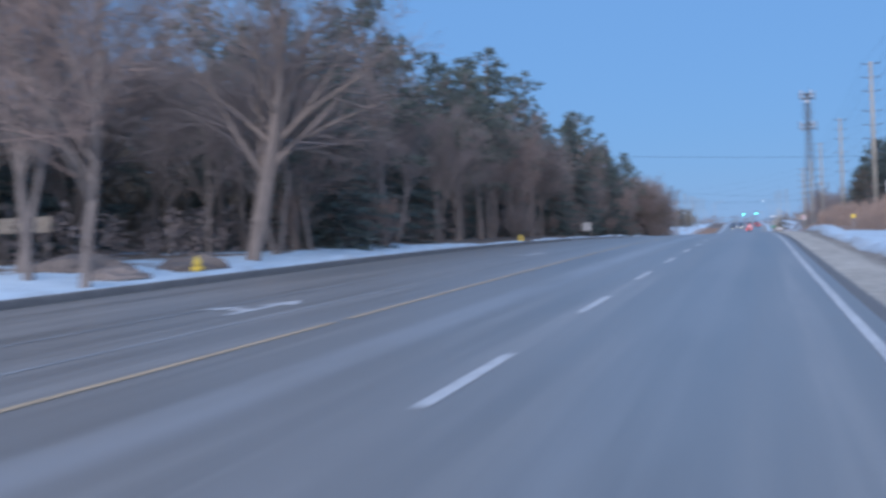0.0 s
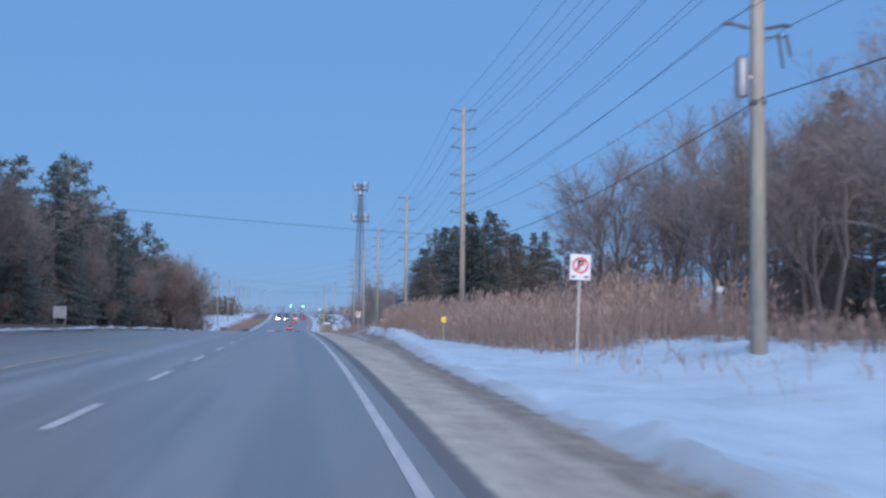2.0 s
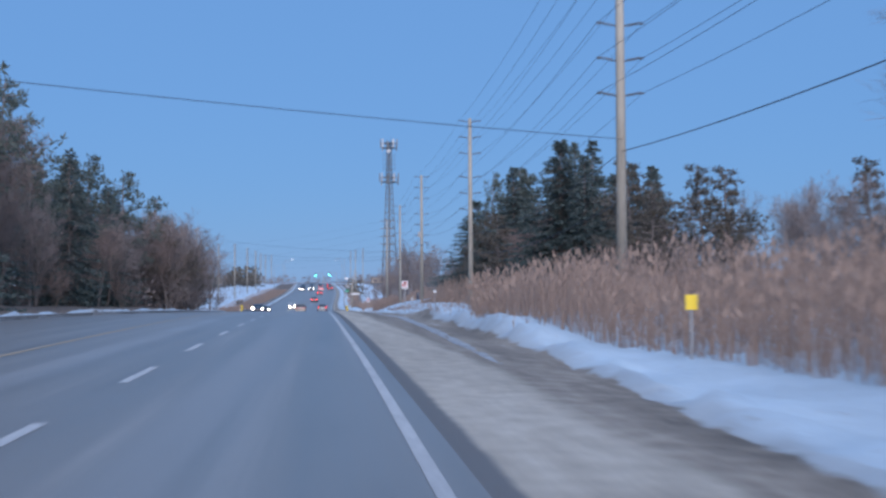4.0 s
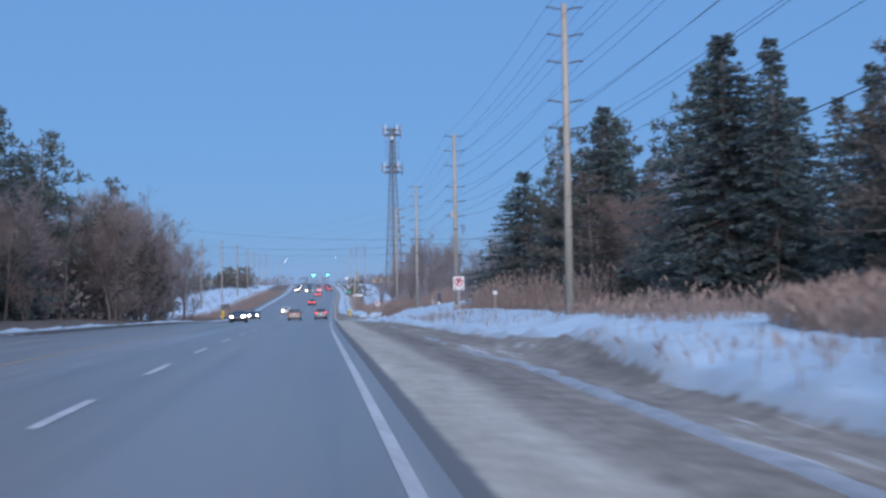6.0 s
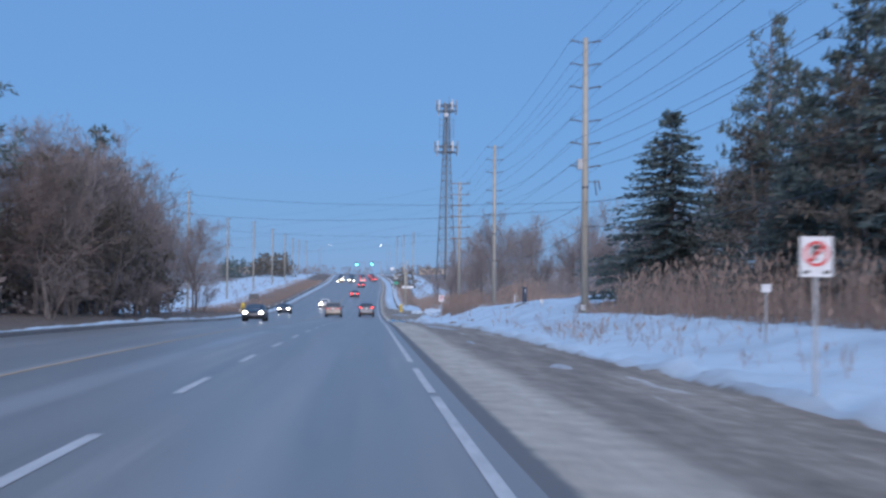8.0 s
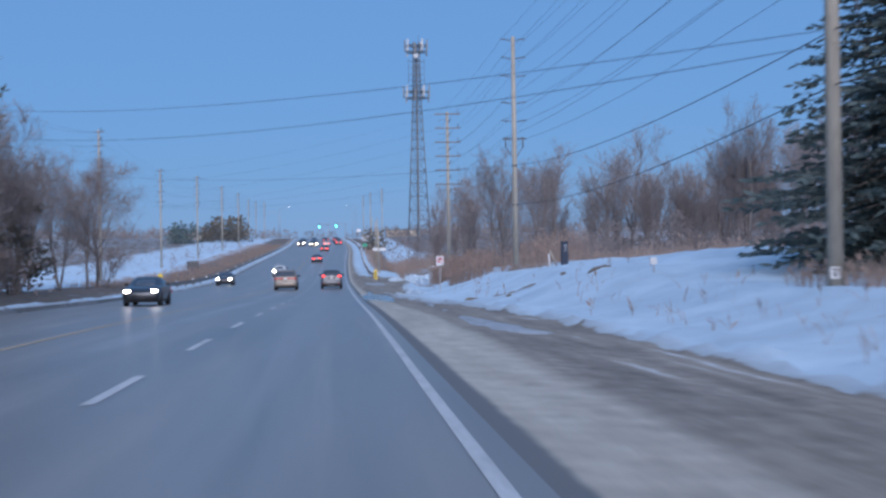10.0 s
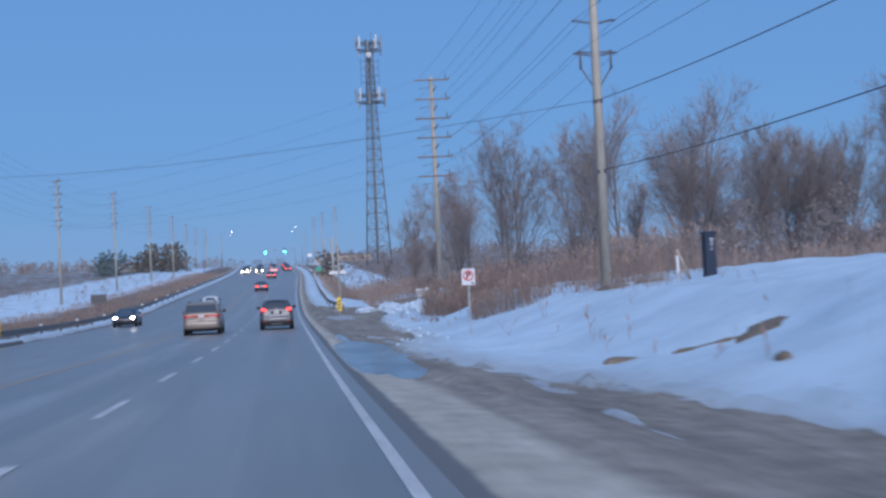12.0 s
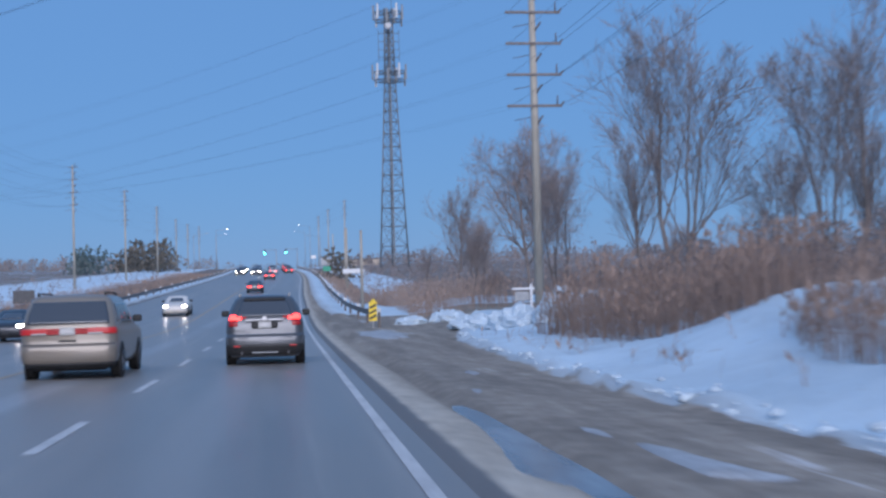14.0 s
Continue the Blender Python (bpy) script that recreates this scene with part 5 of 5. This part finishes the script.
for i, (off, y, r, h) in enumerate(((11.2, 340, 1.5, .8), (9.9, 345, 1.3, .5), (12.6, 337.5, 1.4, 1.0), (15.0, 334.5, 1.4, .9), (13.9, 336, 1.5, 1.0), (10.2, 357.5, 1.2, .5), (8.0, 358, 1.0, .4))):
    snow_mound(off, y, r, h, i)


def hydrant(off, y):
    ob = thing("fire_hydrant", "yellow fire hydrant standing in the snow", "hydrant", on_ground(off, y, .38))
    part("barrel", lathe([(0.0, 0), (.16, 0), (.16, .06), (.11, .08), (.11, .62), (.14, .64), (.14, .70), (.11, .78), (.05, .86), (.03, .92), (0.0, .92)], 16), YELLOW_PAINT, ob)
    for s in (-1, 1):
        part("outlet", rod((s * .08, 0, .5), (s * .2, 0, .5), .055, .055, 10), YELLOW_PAINT, ob)
    part("front_outlet", rod((0, -.08, .45), (0, -.22, .45), .075, .075, 12), YELLOW_PAINT, ob)


hydrant(-17.4, 39.7)
hydrant(-15.9, 91)
for off, y, sx, sz in ((-18.2, 41, 2.6, .5), (-20.5, 37.5, 3.2, .5), (-17.9, 35, 2.0, .35)):
    bm = bmesh.new()
    bmesh.ops.create_icosphere(bm, subdivisions=3, radius=1)
    for v in bm.verts:
        n = noise.noise(v.co * 2.5 + Vector((off, y, 0)))
        v.co = Vector((v.co.x * sx * .5 * (1 + .4 * n), v.co.y * sx * .4 * (1 + .4 * n), v.co.z * sz * (1 + .5 * n)))
    me = bpy.data.meshes.new("brush_mound")
    bm.to_mesh(me)
    bm.free()
    me.materials.append(BARK)
    ob = new("earth_clod", me)
    ob.location = on_ground(off, y, 0)
    tagged(ob, "bare brown earth showing through the snow", "earth", "earth patches")


# ---- telecom tower ----
def telecom_tower():
    at = Vector((24.2, 550, 2.0))
    ob = thing("telecom_tower", "grey steel lattice telecom tower with antenna rings", "tower", at)
    top, foot, head = 47.6, 3.0, 1.05
    corners = [(math.cos(a), math.sin(a)) for a in (radians(210), radians(330), radians(90))]

    def half(z):
        return np.interp(z, [0, 36, top], [foot, head, head * .8])

    def at_leg(i, z):
        r = float(half(z))
        return np.array([corners[i][0] * r, corners[i][1] * r, z])

    zs = [0.0]
    while zs[-1] < top - 1:
        zs.append(min(top, zs[-1] + max(1.2, float(half(zs[-1])) * 1.3)))
    legs, braces = [], []
    for a, b in zip(zs[:-1], zs[1:]):
        for i in range(3):
            j = (i + 1) % 3
            legs.append((at_leg(i, a), at_leg(i, b), .16, .16))
            braces.append((at_leg(i, a), at_leg(j, b), .05, .05))
            braces.append((at_leg(j, a), at_leg(i, b), .05, .05))
            braces.append((at_leg(i, b), at_leg(j, b), .07, .07))
    for i in range(3):
        for a, b in ((0, 36), (36, top)):
            part("leg", rod(at_leg(i, a), at_leg(i, b), .15, .12, 8), LATTICE, ob)
    v, f = tubes(braces, 4)
    part("bracing", mesh_of("bracing", v, f, LATTICE), None, ob)
    part("cable_ladder", box(.26, .16, top - 2, (0.1, .1, top / 2)), LATTICE, ob)
    for z, r, panels in ((47.2, 2.7, 9), (36.2, 3.1, 9)):
        ring = []
        for lev in (z - .4, z - 1.9):
            pts = [np.array([r * math.cos(a), r * math.sin(a), lev]) for a in [radians(20 + 60 * k) for k in range(6)]]
            ring += [(pts[k], pts[(k + 1) % 6], .09, .09) for k in range(6)]
            ring += [(np.array([0, 0, lev]), p, .08, .08) for p in pts]
        v, f = tubes(ring, 4)
        mount = part("antenna_mount", mesh_of("antenna_mount", v, f, LATTICE), None, ob)
        for k in range(panels):
            a = radians(20 + 360 * k / panels)
            part("antenna", box(.34, .24, 2.7, (r * math.cos(a), r * math.sin(a), z - .9 + (.5 if k % 3 else -.5)), .03), (GALV if k % 2 else LATTICE), mount)
    for z in (43.0, 41.5, 40.0, 38.6):
        bars = [(np.array([-1.9, 0, z]), np.array([1.9, 0, z]), .06, .06), (np.array([0, -1.6, z]), np.array([0, 1.6, z]), .06, .06), (np.array([-1.9, 0, z - .7]), np.array([-1.9, 0, z + .7]), .05, .05), (np.array([1.9, 0, z - .7]), np.array([1.9, 0, z + .7]), .05, .05)]
        v, f = tubes(bars, 4)
        part("whip_mount", mesh_of("whip_mount", v, f, LATTICE), None, ob)
    bm = lathe([(0.01, 0), (.45, .05), (.62, .22), (.62, .32), (0.01, .36)], 18)
    bmesh.ops.transform(bm, matrix=Matrix.Translation((-.2, -1.1, 44.2)) @ Matrix.Rotation(radians(90), 4, "X"), verts=bm.verts)
    part("dish", bm, SIGN_WHITE, ob, "white round dish")
    part("lightning_rod", rod((.6, 0, top - 1), (.6, 0, top + 1.6), .05), LATTICE, ob)
    ob.matrix_basis = Matrix.Translation(at) @ Matrix.Scale(1.155, 4)


telecom_tower()


# ---- traffic signals at the crossing ----
def signal(off, y, facing=-1):
    at = on_ground(off, y, .1)
    ob = thing("traffic_signal", "yellow-cased traffic signal on a mast arm showing green", "traffic light", at, "traffic signals")
    part("mast", rod((0, 0, 0), (0, 0, 6.2), .13, .10, 10), GALV, ob)
    part("arm", rod((0, 0, 5.8), (-3.4, 0, 6.1), .08, .05, 8), GALV, ob)
    head = part("signal_head", box(.42, .26, 1.2, (-3.2, 0, 5.4), .04), TRIM, ob)
    for k, mat in enumerate((SIGN_RED, SIGN_YELLOW, GREEN_LAMP)):
        part("lamp", rod((-3.2, -.12, 5.78 - k * .38), (-3.2, -.17, 5.78 - k * .38), .19 if k == 2 else .12, .18 if k == 2 else .11, 14), SIGN_BLACK if k < 2 else mat, head)


signal(-2.1, 645)
signal(3.8, 645)
for off, y, w, d, h in ((-60, 790, 12, 12, 3.0), (34, 800, 14, 12, 3.0)):
    ob = thing("low_building", "distant low commercial building with a flat roof", "building", on_ground(off, y, .2), "far buildings")
    part("wall", box(w, d, h, (0, 0, h / 2), .1), WOOD, ob)
    part("roof", box(w + .6, d + .6, .4, (0, 0, h + .2), .05), DARK_METAL, ob)
    for k in range(int(w / 4)):
        part("window", box(2.2, .1, 1.4, (-w / 2 + 2 + 4 * k, -d / 2 - .03, h * .55), .02), GLASS, ob)


def earth_patch(off, y, wide, long, seed, turn=0.0):
    """Bare brown earth where the snow has slumped, lying on the bank."""
    verts, faces, rings, n = [], [], 6, 28
    for i in range(rings + 1):
        for k in range(n):
            a = 2 * math.pi * k / n
            edge = 1 + .45 * noise.noise((math.cos(a) * 1.4, math.sin(a) * 1.4, seed)) + .2 * noise.noise((math.cos(a) * 4, math.sin(a) * 4, seed + 5))
            u, w = wide * edge * i / rings * math.cos(a), long * edge * i / rings * math.sin(a)
            o, yy = off + u * math.cos(turn) - w * math.sin(turn), y + u * math.sin(turn) + w * math.cos(turn)
            z = float(ground_height(np.array([[o]]), np.array([[yy]]))[0, 0]) + (.07 if i < rings - 1 else .05 if i < rings else -.08) + .04 * noise.noise((o * 3, yy * 3, seed))
            verts.append((o + float(road_x(yy)), yy, z))
    for i in range(rings):
        for k in range(n):
            a, b = i * n + k, i * n + (k + 1) % n
            faces.append((a, b, b + n, a + n))
    ob = new("earth_patch", mesh_of("earth_patch", verts, faces, EARTH, True))
    tagged(ob, "bare brown earth showing through the snow bank", "earth", "earth patches")


EARTH = plain("bare_earth", (.095, .076, .058), (.25, .205, .155), 3, .9, bump=.6)
PATCH_X = float(road_x(269))
earth_patch(10.45 - PATCH_X, 269.0, .62, .6, 1, -.35)
earth_patch(9.3 - PATCH_X, 269.5, .75, .10, 2, -.3)
earth_patch(7.6 - PATCH_X, 270.0, .5, .09, 8, -.3)
earth_patch(8.77 - PATCH_X, 264.0, .15, .2, 3)
earth_patch(12.3, 258.5, .6, .5, 4, .3)
earth_patch(11.8, 264.5, .16, .25, 5)
earth_patch(13.4, 291.2, .75, .8, 6)
earth_patch(14.6, 290.5, .5, .35, 7)


# ---- vehicles ----
class Shell:
    """A car body as level slices: rows of height, half width, rear and front."""

    def __init__(self, rows, radius):
        self.z, self.w, self.r, self.f = (np.array(c) for c in zip(*rows))
        self.radius = radius

    def at(self, u, z, side, out=0.0):
        """A point of the skin: u runs from the middle of the rear (0) by the rear corner (1 to 2), the flank (2 to 4) and the front corner (4 to 5) to the middle of the front (6)."""
        w, r, f = (float(np.interp(z, self.z, c)) for c in (self.w, self.r, self.f))
        q = self.radius
        w, r, f = w + out, r - out, f + out
        if u <= 1:
            x, y = (w - q) * u, r + 0.05 * u * u
        elif u <= 2:
            a = (u - 1) * math.pi / 2
            x, y = w - q + q * math.sin(a), r + 0.05 + q - q * math.cos(a)
        elif u <= 4:
            x, y = w, r + 0.05 + q + (f - r - 0.1 - 2 * q) * (u - 2) / 2
        elif u <= 5:
            a = (u - 4) * math.pi / 2
            x, y = w - q + q * math.cos(a), f - .05 - q + q * math.sin(a)
        else:
            x, y = (w - q) * (6 - u), f - 0.05 * (6 - u) ** 2
        return (side * x, y, z)

    def patch(self, u0, u1, z0, z1, out, sides=(-1, 1), nu=8, nz=5):
        """A panel on the skin with a rim; over both sides it runs across the middle of the rear or of the front."""
        us = [u0 + (u1 - u0) * i / nu for i in range(nu + 1)]
        if len(sides) == 1:
            line = [(u, sides[0]) for u in us]
        elif u0 == 0:
            line = [(u, -1) for u in us[:0:-1]] + [(u, 1) for u in us]
        else:
            line = [(u, 1) for u in us] + [(u, -1) for u in us[-2::-1]]
        k = len(line)
        grid = [[self.at(u, z0 + (z1 - z0) * j / nz, s, o) for u, s in line] for o in (out, -0.02) for j in range(nz + 1)]
        verts = [p for row in grid for p in row]
        n = k * (nz + 1)
        faces = []
        turned = len(sides) == 1 and sides[0] < 0
        for j in range(nz):
            for i in range(k - 1):
                a = j * k + i
                faces.append((a, a + 1, a + k + 1, a + k))
        ring = list(range(k)) + [k * j + k - 1 for j in range(1, nz + 1)] + [k * nz + j for j in range(k - 2, -1, -1)] + [k * j for j in range(nz - 1, 0, -1)]
        for q in range(len(ring)):
            a, b = ring[q], ring[(q + 1) % len(ring)]
            faces.append((b, a, a + n, b + n))
        if turned:
            faces = [f[::-1] for f in faces]
        used = sorted({i for f in faces for i in f})
        back = {v: i for i, v in enumerate(used)}
        return [verts[i] for i in used], [tuple(back[i] for i in f) for f in faces]

    def body(self):
        us = [0, .35, .7, 1] + [1 + k / 6 for k in range(1, 7)] + [2 + k / 5 for k in range(1, 11)] + [4 + k / 6 for k in range(1, 7)] + [5.3, 5.65, 6]
        ring = [(u, 1) for u in us] + [(u, -1) for u in us[-2:0:-1]]
        verts, faces = [], []
        zs = []
        for a, b in zip(self.z[:-1], self.z[1:]):
            zs += [a, (a + b) / 2]
        zs.append(self.z[-1])
        for z in zs:
            verts += [self.at(u, z, s) for u, s in ring]
        k = len(ring)
        for j in range(len(zs) - 1):
            for i in range(k):
                l = (i + 1) % k
                faces.append((j * k + i, j * k + l, (j + 1) * k + l, (j + 1) * k + i))
        n = len(verts)
        top = (len(zs) - 1) * k
        w, r, f = self.w[-1], self.r[-1], self.f[-1]
        verts.append((0, (r + f) / 2, zs[-1] + .035))
        faces += [(top + i, top + (i + 1) % k, n) for i in range(k)]
        faces.append(tuple(reversed(range(k))))
        return verts, faces


def wheel(parent, x, y, r, width):
    s = 1 if x > 0 else -1
    tyre = lathe([(r * .62, -width / 2), (r * .93, -width / 2), (r, -width * .32), (r, width * .32), (r * .93, width / 2), (r * .62, width / 2)], 28)
    m = Matrix.Translation((x, y, r)) @ Matrix.Rotation(radians(90 * s), 4, "Y")
    bmesh.ops.transform(tyre, matrix=m, verts=tyre.verts)
    t = part("wheel", tyre, TYRE, parent)
    rim = lathe([(0.02, width * .28), (r * .16, width * .40), (r * .2, width * .36), (r * .5, width * .33), (r * .60, width * .52), (r * .64, width * .50)], 20)
    bmesh.ops.transform(rim, matrix=m, verts=rim.verts)
    rim_ob = part("rim", rim, RIM, t)
    spokes = []
    for k in range(5):
        a = k * 2 * math.pi / 5
        bm = box(r * .5, .05, .03, (r * .34, 0, width * .42), .008)
        bmesh.ops.transform(bm, matrix=m @ Matrix.Rotation(a, 4, "Z"), verts=bm.verts)
        spokes.append(bm)
    part("hub", join(*spokes), RIM, t)


def skin(name, data, material, parent, label="", smooth=True):
    return part(name, mesh_of(name, data[0], data[1], material, smooth), None, parent, label)


def build_car(name, label, rows, paint, radius, wheels, wheel_r, belt, roof, lamp, lamp_u, lamp_mat, style):
    """A vehicle with its rear bumper at y = 0, heading +y."""
    car = thing(name, label, "car", group="vehicles on the road")
    sh = Shell(rows, radius)
    body = skin("body", sh.body(), paint, car)
    hw = float(max(sh.w))
    skin("rear_window", sh.patch(0, 1.3 if style == "van" else 1.1, belt, roof, .02, nu=9, nz=10), GLASS, car)
    skin("windscreen", sh.patch(5.1, 6, belt + .02, roof - .04, .02, nu=8, nz=8), GLASS, car)
    for s in (-1, 1):
        for a, b in ((2.08, 2.62), (2.66, 3.12), (3.16, 3.62)):
            skin("side_window", sh.patch(a, b, belt + .02, roof - .05, .012, (s,), 5, 8), GLASS, car)
        lamp_ob = skin("tail_light", sh.patch(lamp_u[0], lamp_u[1], lamp[0], lamp[1], .018, (s,), 8, 4), lamp_mat, car)
        skin("headlight", sh.patch(4.62, 5.12, .67, .77, .015, (s,), 8, 3), HEAD, car)
        mirror = part("side_mirror", box(.20, .12, .16, (s * (hw + .10), float(np.interp(belt, sh.z, sh.f)) - .75, belt + .06), .04), TRIM, car)
        if style == "sedan":
            continue
        rail = [((s * (sh.w[-1] - .02), y, sh.z[-1] + .05), (s * (sh.w[-1] - .02), y + .5, sh.z[-1] + .05)) for y in np.arange(sh.r[-1] + .2, sh.f[-1] - .5, .5)]
        part("roof_rail", join(*[rod(a, b, .018, .018, 6) for a, b in rail], box(.05, .12, .07, (s * (sh.w[-1] - .02), rail[0][0][1], sh.z[-1] + .02), .01), box(.05, .12, .07, (s * (sh.w[-1] - .02), rail[-1][1][1], sh.z[-1] + .02), .01)), TRIM if style == "van" else GALV, car)
    if style == "suv":
        skin("lower_bumper", sh.patch(0, 2.25, .25, .50, .012, nu=14), TRIM, car)
        skin("spoiler", sh.patch(0, 1.0, roof + .02, roof + .09, .05, nu=8, nz=2), TRIM, car)
        for s in (-1, 1):
            skin("inner_lens", sh.patch(.70, .90, lamp[0] + .03, lamp[1] - .03, .017, (s,), 6, 3), TAIL_DIM, car)
            skin("lower_lens", sh.patch(.98, 1.5, lamp[0] - .15, lamp[0] - .004, .014, (s,), 6, 3), RED_LENS, car)
            # bumper reflector, no lamp: emission stands in for headlight it throws back
            part("glowing_reflector", box(.15, .02, .035, (s * .66, float(np.interp(.47, sh.z, sh.r)) - .02, .47), .008), TAIL_DIM, car)
            part("exhaust", rod((s * .55, .02, .30), (s * .55, .3, .32), .035, .035, 10), DARK_METAL, car)
        part("plate_recess", box(.62, .03, .17, (0, .105, .965), .04), TRIM, car)
        pz, py = .97, .085
        part("chrome_bar", box(.92, .03, .04, (0, .105, 1.085), .01), RIM, car)
        part("badge", rod((0, .13, 1.125), (0, .10, 1.125), .055, .05, 16), RIM, car)
        part("skid_panel", box(.62, .04, .035, (0, .02, .31), .015), GALV, car)
        part("hatch_seam", box(1.30, .012, .012, (0, .035, .66)), TRIM, car)
    elif style == "van":
        part("lamp_bar", box(.80, .03, .125, (0, .075, .997), .01), RED_LENS, car)
        for s in (-1, 1):
            part("reverse_lens", box(.30, .012, .035, (s * .56, .058, .952), .006), PLATE, car, "pale reversing lens")
        pz, py = 1.0, .05
        skin("bumper_seam", sh.patch(0, 1.6, .722, .738, .006, nu=10, nz=1), TRIM, car)
        skin("under_bumper", sh.patch(0, 2.1, .25, .36, .01, nu=12, nz=2), TRIM, car)
        part("handle_recess", box(.34, .02, .045, (0, .082, .80), .01), TRIM, car)
        part("wiper", rod((-.05, .16, belt + .03), (.42, .20, belt + .10), .012, .008, 6), TRIM, car)
    else:
        pz, py = .78, .03
        skin("under_bumper", sh.patch(0, 2.1, .22, .34, .01, nu=12, nz=2), TRIM, car)
    plate = part("number_plate", box(.31, .012, .155, (0, py, pz), .005), PLATE, car, "pale number plate")
    part("plate_bar", box(.22, .004, .05, (0, py - .007, pz)), RIM, plate)
    for y in wheels:
        for s in (-1, 1):
            arch = rod((s * (hw - .03), y, wheel_r + .02), (s * (hw + .008), y, wheel_r + .02), wheel_r + .065, wheel_r + .065, 28)
            part("wheel_arch", arch, TRIM, car)
            wheel(car, s * (hw - .09), y, wheel_r, .23)
    part("underbody", box(hw * 1.5, float(sh.f.max()) - .9, .16, (0, float(sh.f.max()) / 2, .26), .04), TRIM, car)
    return car


SUV_ROWS = [(.20, .80, .14, 4.45), (.34, .87, .05, 4.55), (.48, .905, .0, 4.6), (.62, .915, .0, 4.62), (.70, .92, .02, 4.62), (.74, .92, .09, 4.6), (.86, .925, .10, 4.55), (.98, .92, .12, 4.4),
            (1.03, .915, .14, 3.5), (1.10, .90, .17, 3.3), (1.20, .87, .23, 3.1), (1.36, .81, .34, 2.75), (1.52, .745, .46, 2.35), (1.60, .70, .53, 2.1), (1.66, .62, .66, 1.8)]
VAN_ROWS = [(.26, .86, .16, 4.9), (.34, .93, .06, 5.05), (.44, .955, .01, 5.1), (.60, .965, .0, 5.1), (.70, .965, .02, 5.08), (.74, .965, .075, 5.06), (.90, .965, .085, 4.95), (1.02, .96, .09, 4.5),
            (1.08, .95, .10, 3.9), (1.14, .94, .125, 3.75), (1.36, .90, .25, 3.3), (1.56, .845, .37, 2.95), (1.66, .80, .44, 2.6), (1.73, .70, .58, 2.3)]
SEDAN_ROWS = [(.18, .78, .14, 4.4), (.32, .86, .04, 4.6), (.5, .89, .0, 4.65), (.66, .90, .02, 4.62), (.82, .895, .06, 4.4), (.92, .88, .14, 4.0), (.95, .86, .55, 3.3), (1.0, .84, .75, 3.15), (1.15, .78, 1.05, 2.8), (1.32, .69, 1.4, 2.4), (1.40, .60, 1.65, 2.15)]


def on_road(car, off, y, back=False):
    slope = math.atan(float(road_z(y + 3) - road_z(y - 3)) / 6)
    heading = -math.atan(float(road_x(y + 4) - road_x(y - 4)) / 8)
    z = float(road_z(y)) - .006 * abs(off + 5)
    return Matrix.Translation((float(off + road_x(y)), y, z)) @ Matrix.Rotation(heading + (math.pi if back else 0), 4, "Z") @ Matrix.Rotation(-slope if back else slope, 4, "X")


suv = build_car("suv", "silver-grey compact suv with lit red brake lights", SUV_ROWS, SILVER, .26, (.98, 3.68), .35, 1.17, 1.54, (1.09, 1.215), (.86, 1.55), TAIL, "suv")
van = build_car("minivan", "champagne beige minivan with red tail lamps", VAN_ROWS, BEIGE, .24, (1.0, 4.0), .335, 1.15, 1.60, (.935, 1.06), (.42, 1.75), TAIL_DIM, "van")
sedan = build_car("sedan", "dark sedan with lit headlights and tail lights", SEDAN_ROWS, DARK_PAINT, .3, (.95, 3.65), .32, .98, 1.30, (.66, .80), (.55, 1.7), TAIL, "sedan")
pale_sedan = build_car("sedan", "pale sedan with bright headlights", SEDAN_ROWS, WHITE_CAR, .3, (.95, 3.65), .32, .98, 1.30, (.66, .80), (.55, 1.7), TAIL, "sedan")
pale_sedan.matrix_basis = on_road(pale_sedan, -7.1, 380.5, True)
suv.matrix_basis = on_road(suv, .27, 315.4)
van.matrix_basis = on_road(van, -3.64, 311.4)
sedan.matrix_basis = on_road(sedan, -3.2, 430)
for proto, off, y, back in ((sedan, -3.4, 502, False), (pale_sedan, -3.5, 560, False), (sedan, .1, 572, False), (sedan, -3.5, 578, False), (suv, .1, 588, False), (suv, -3.5, 594, False), (sedan, .1, 604, False), (sedan, -3.5, 610, False), (suv, .1, 620, False), (sedan, -3.5, 626, False), (sedan, .1, 636, False),
                            (sedan, -8.6, 269.5, True), (sedan, -11.5, 347, True), (suv, -7.1, 560, True), (sedan, -10.7, 566, True), (pale_sedan, -7.1, 576, True), (suv, -10.7, 584, True), (sedan, -7.1, 592, True), (sedan, -10.7, 602, True), (suv, -7.1, 612, True), (sedan, -10.7, 622, True)):
    copy_thing(proto, on_road(proto, off, y, back))
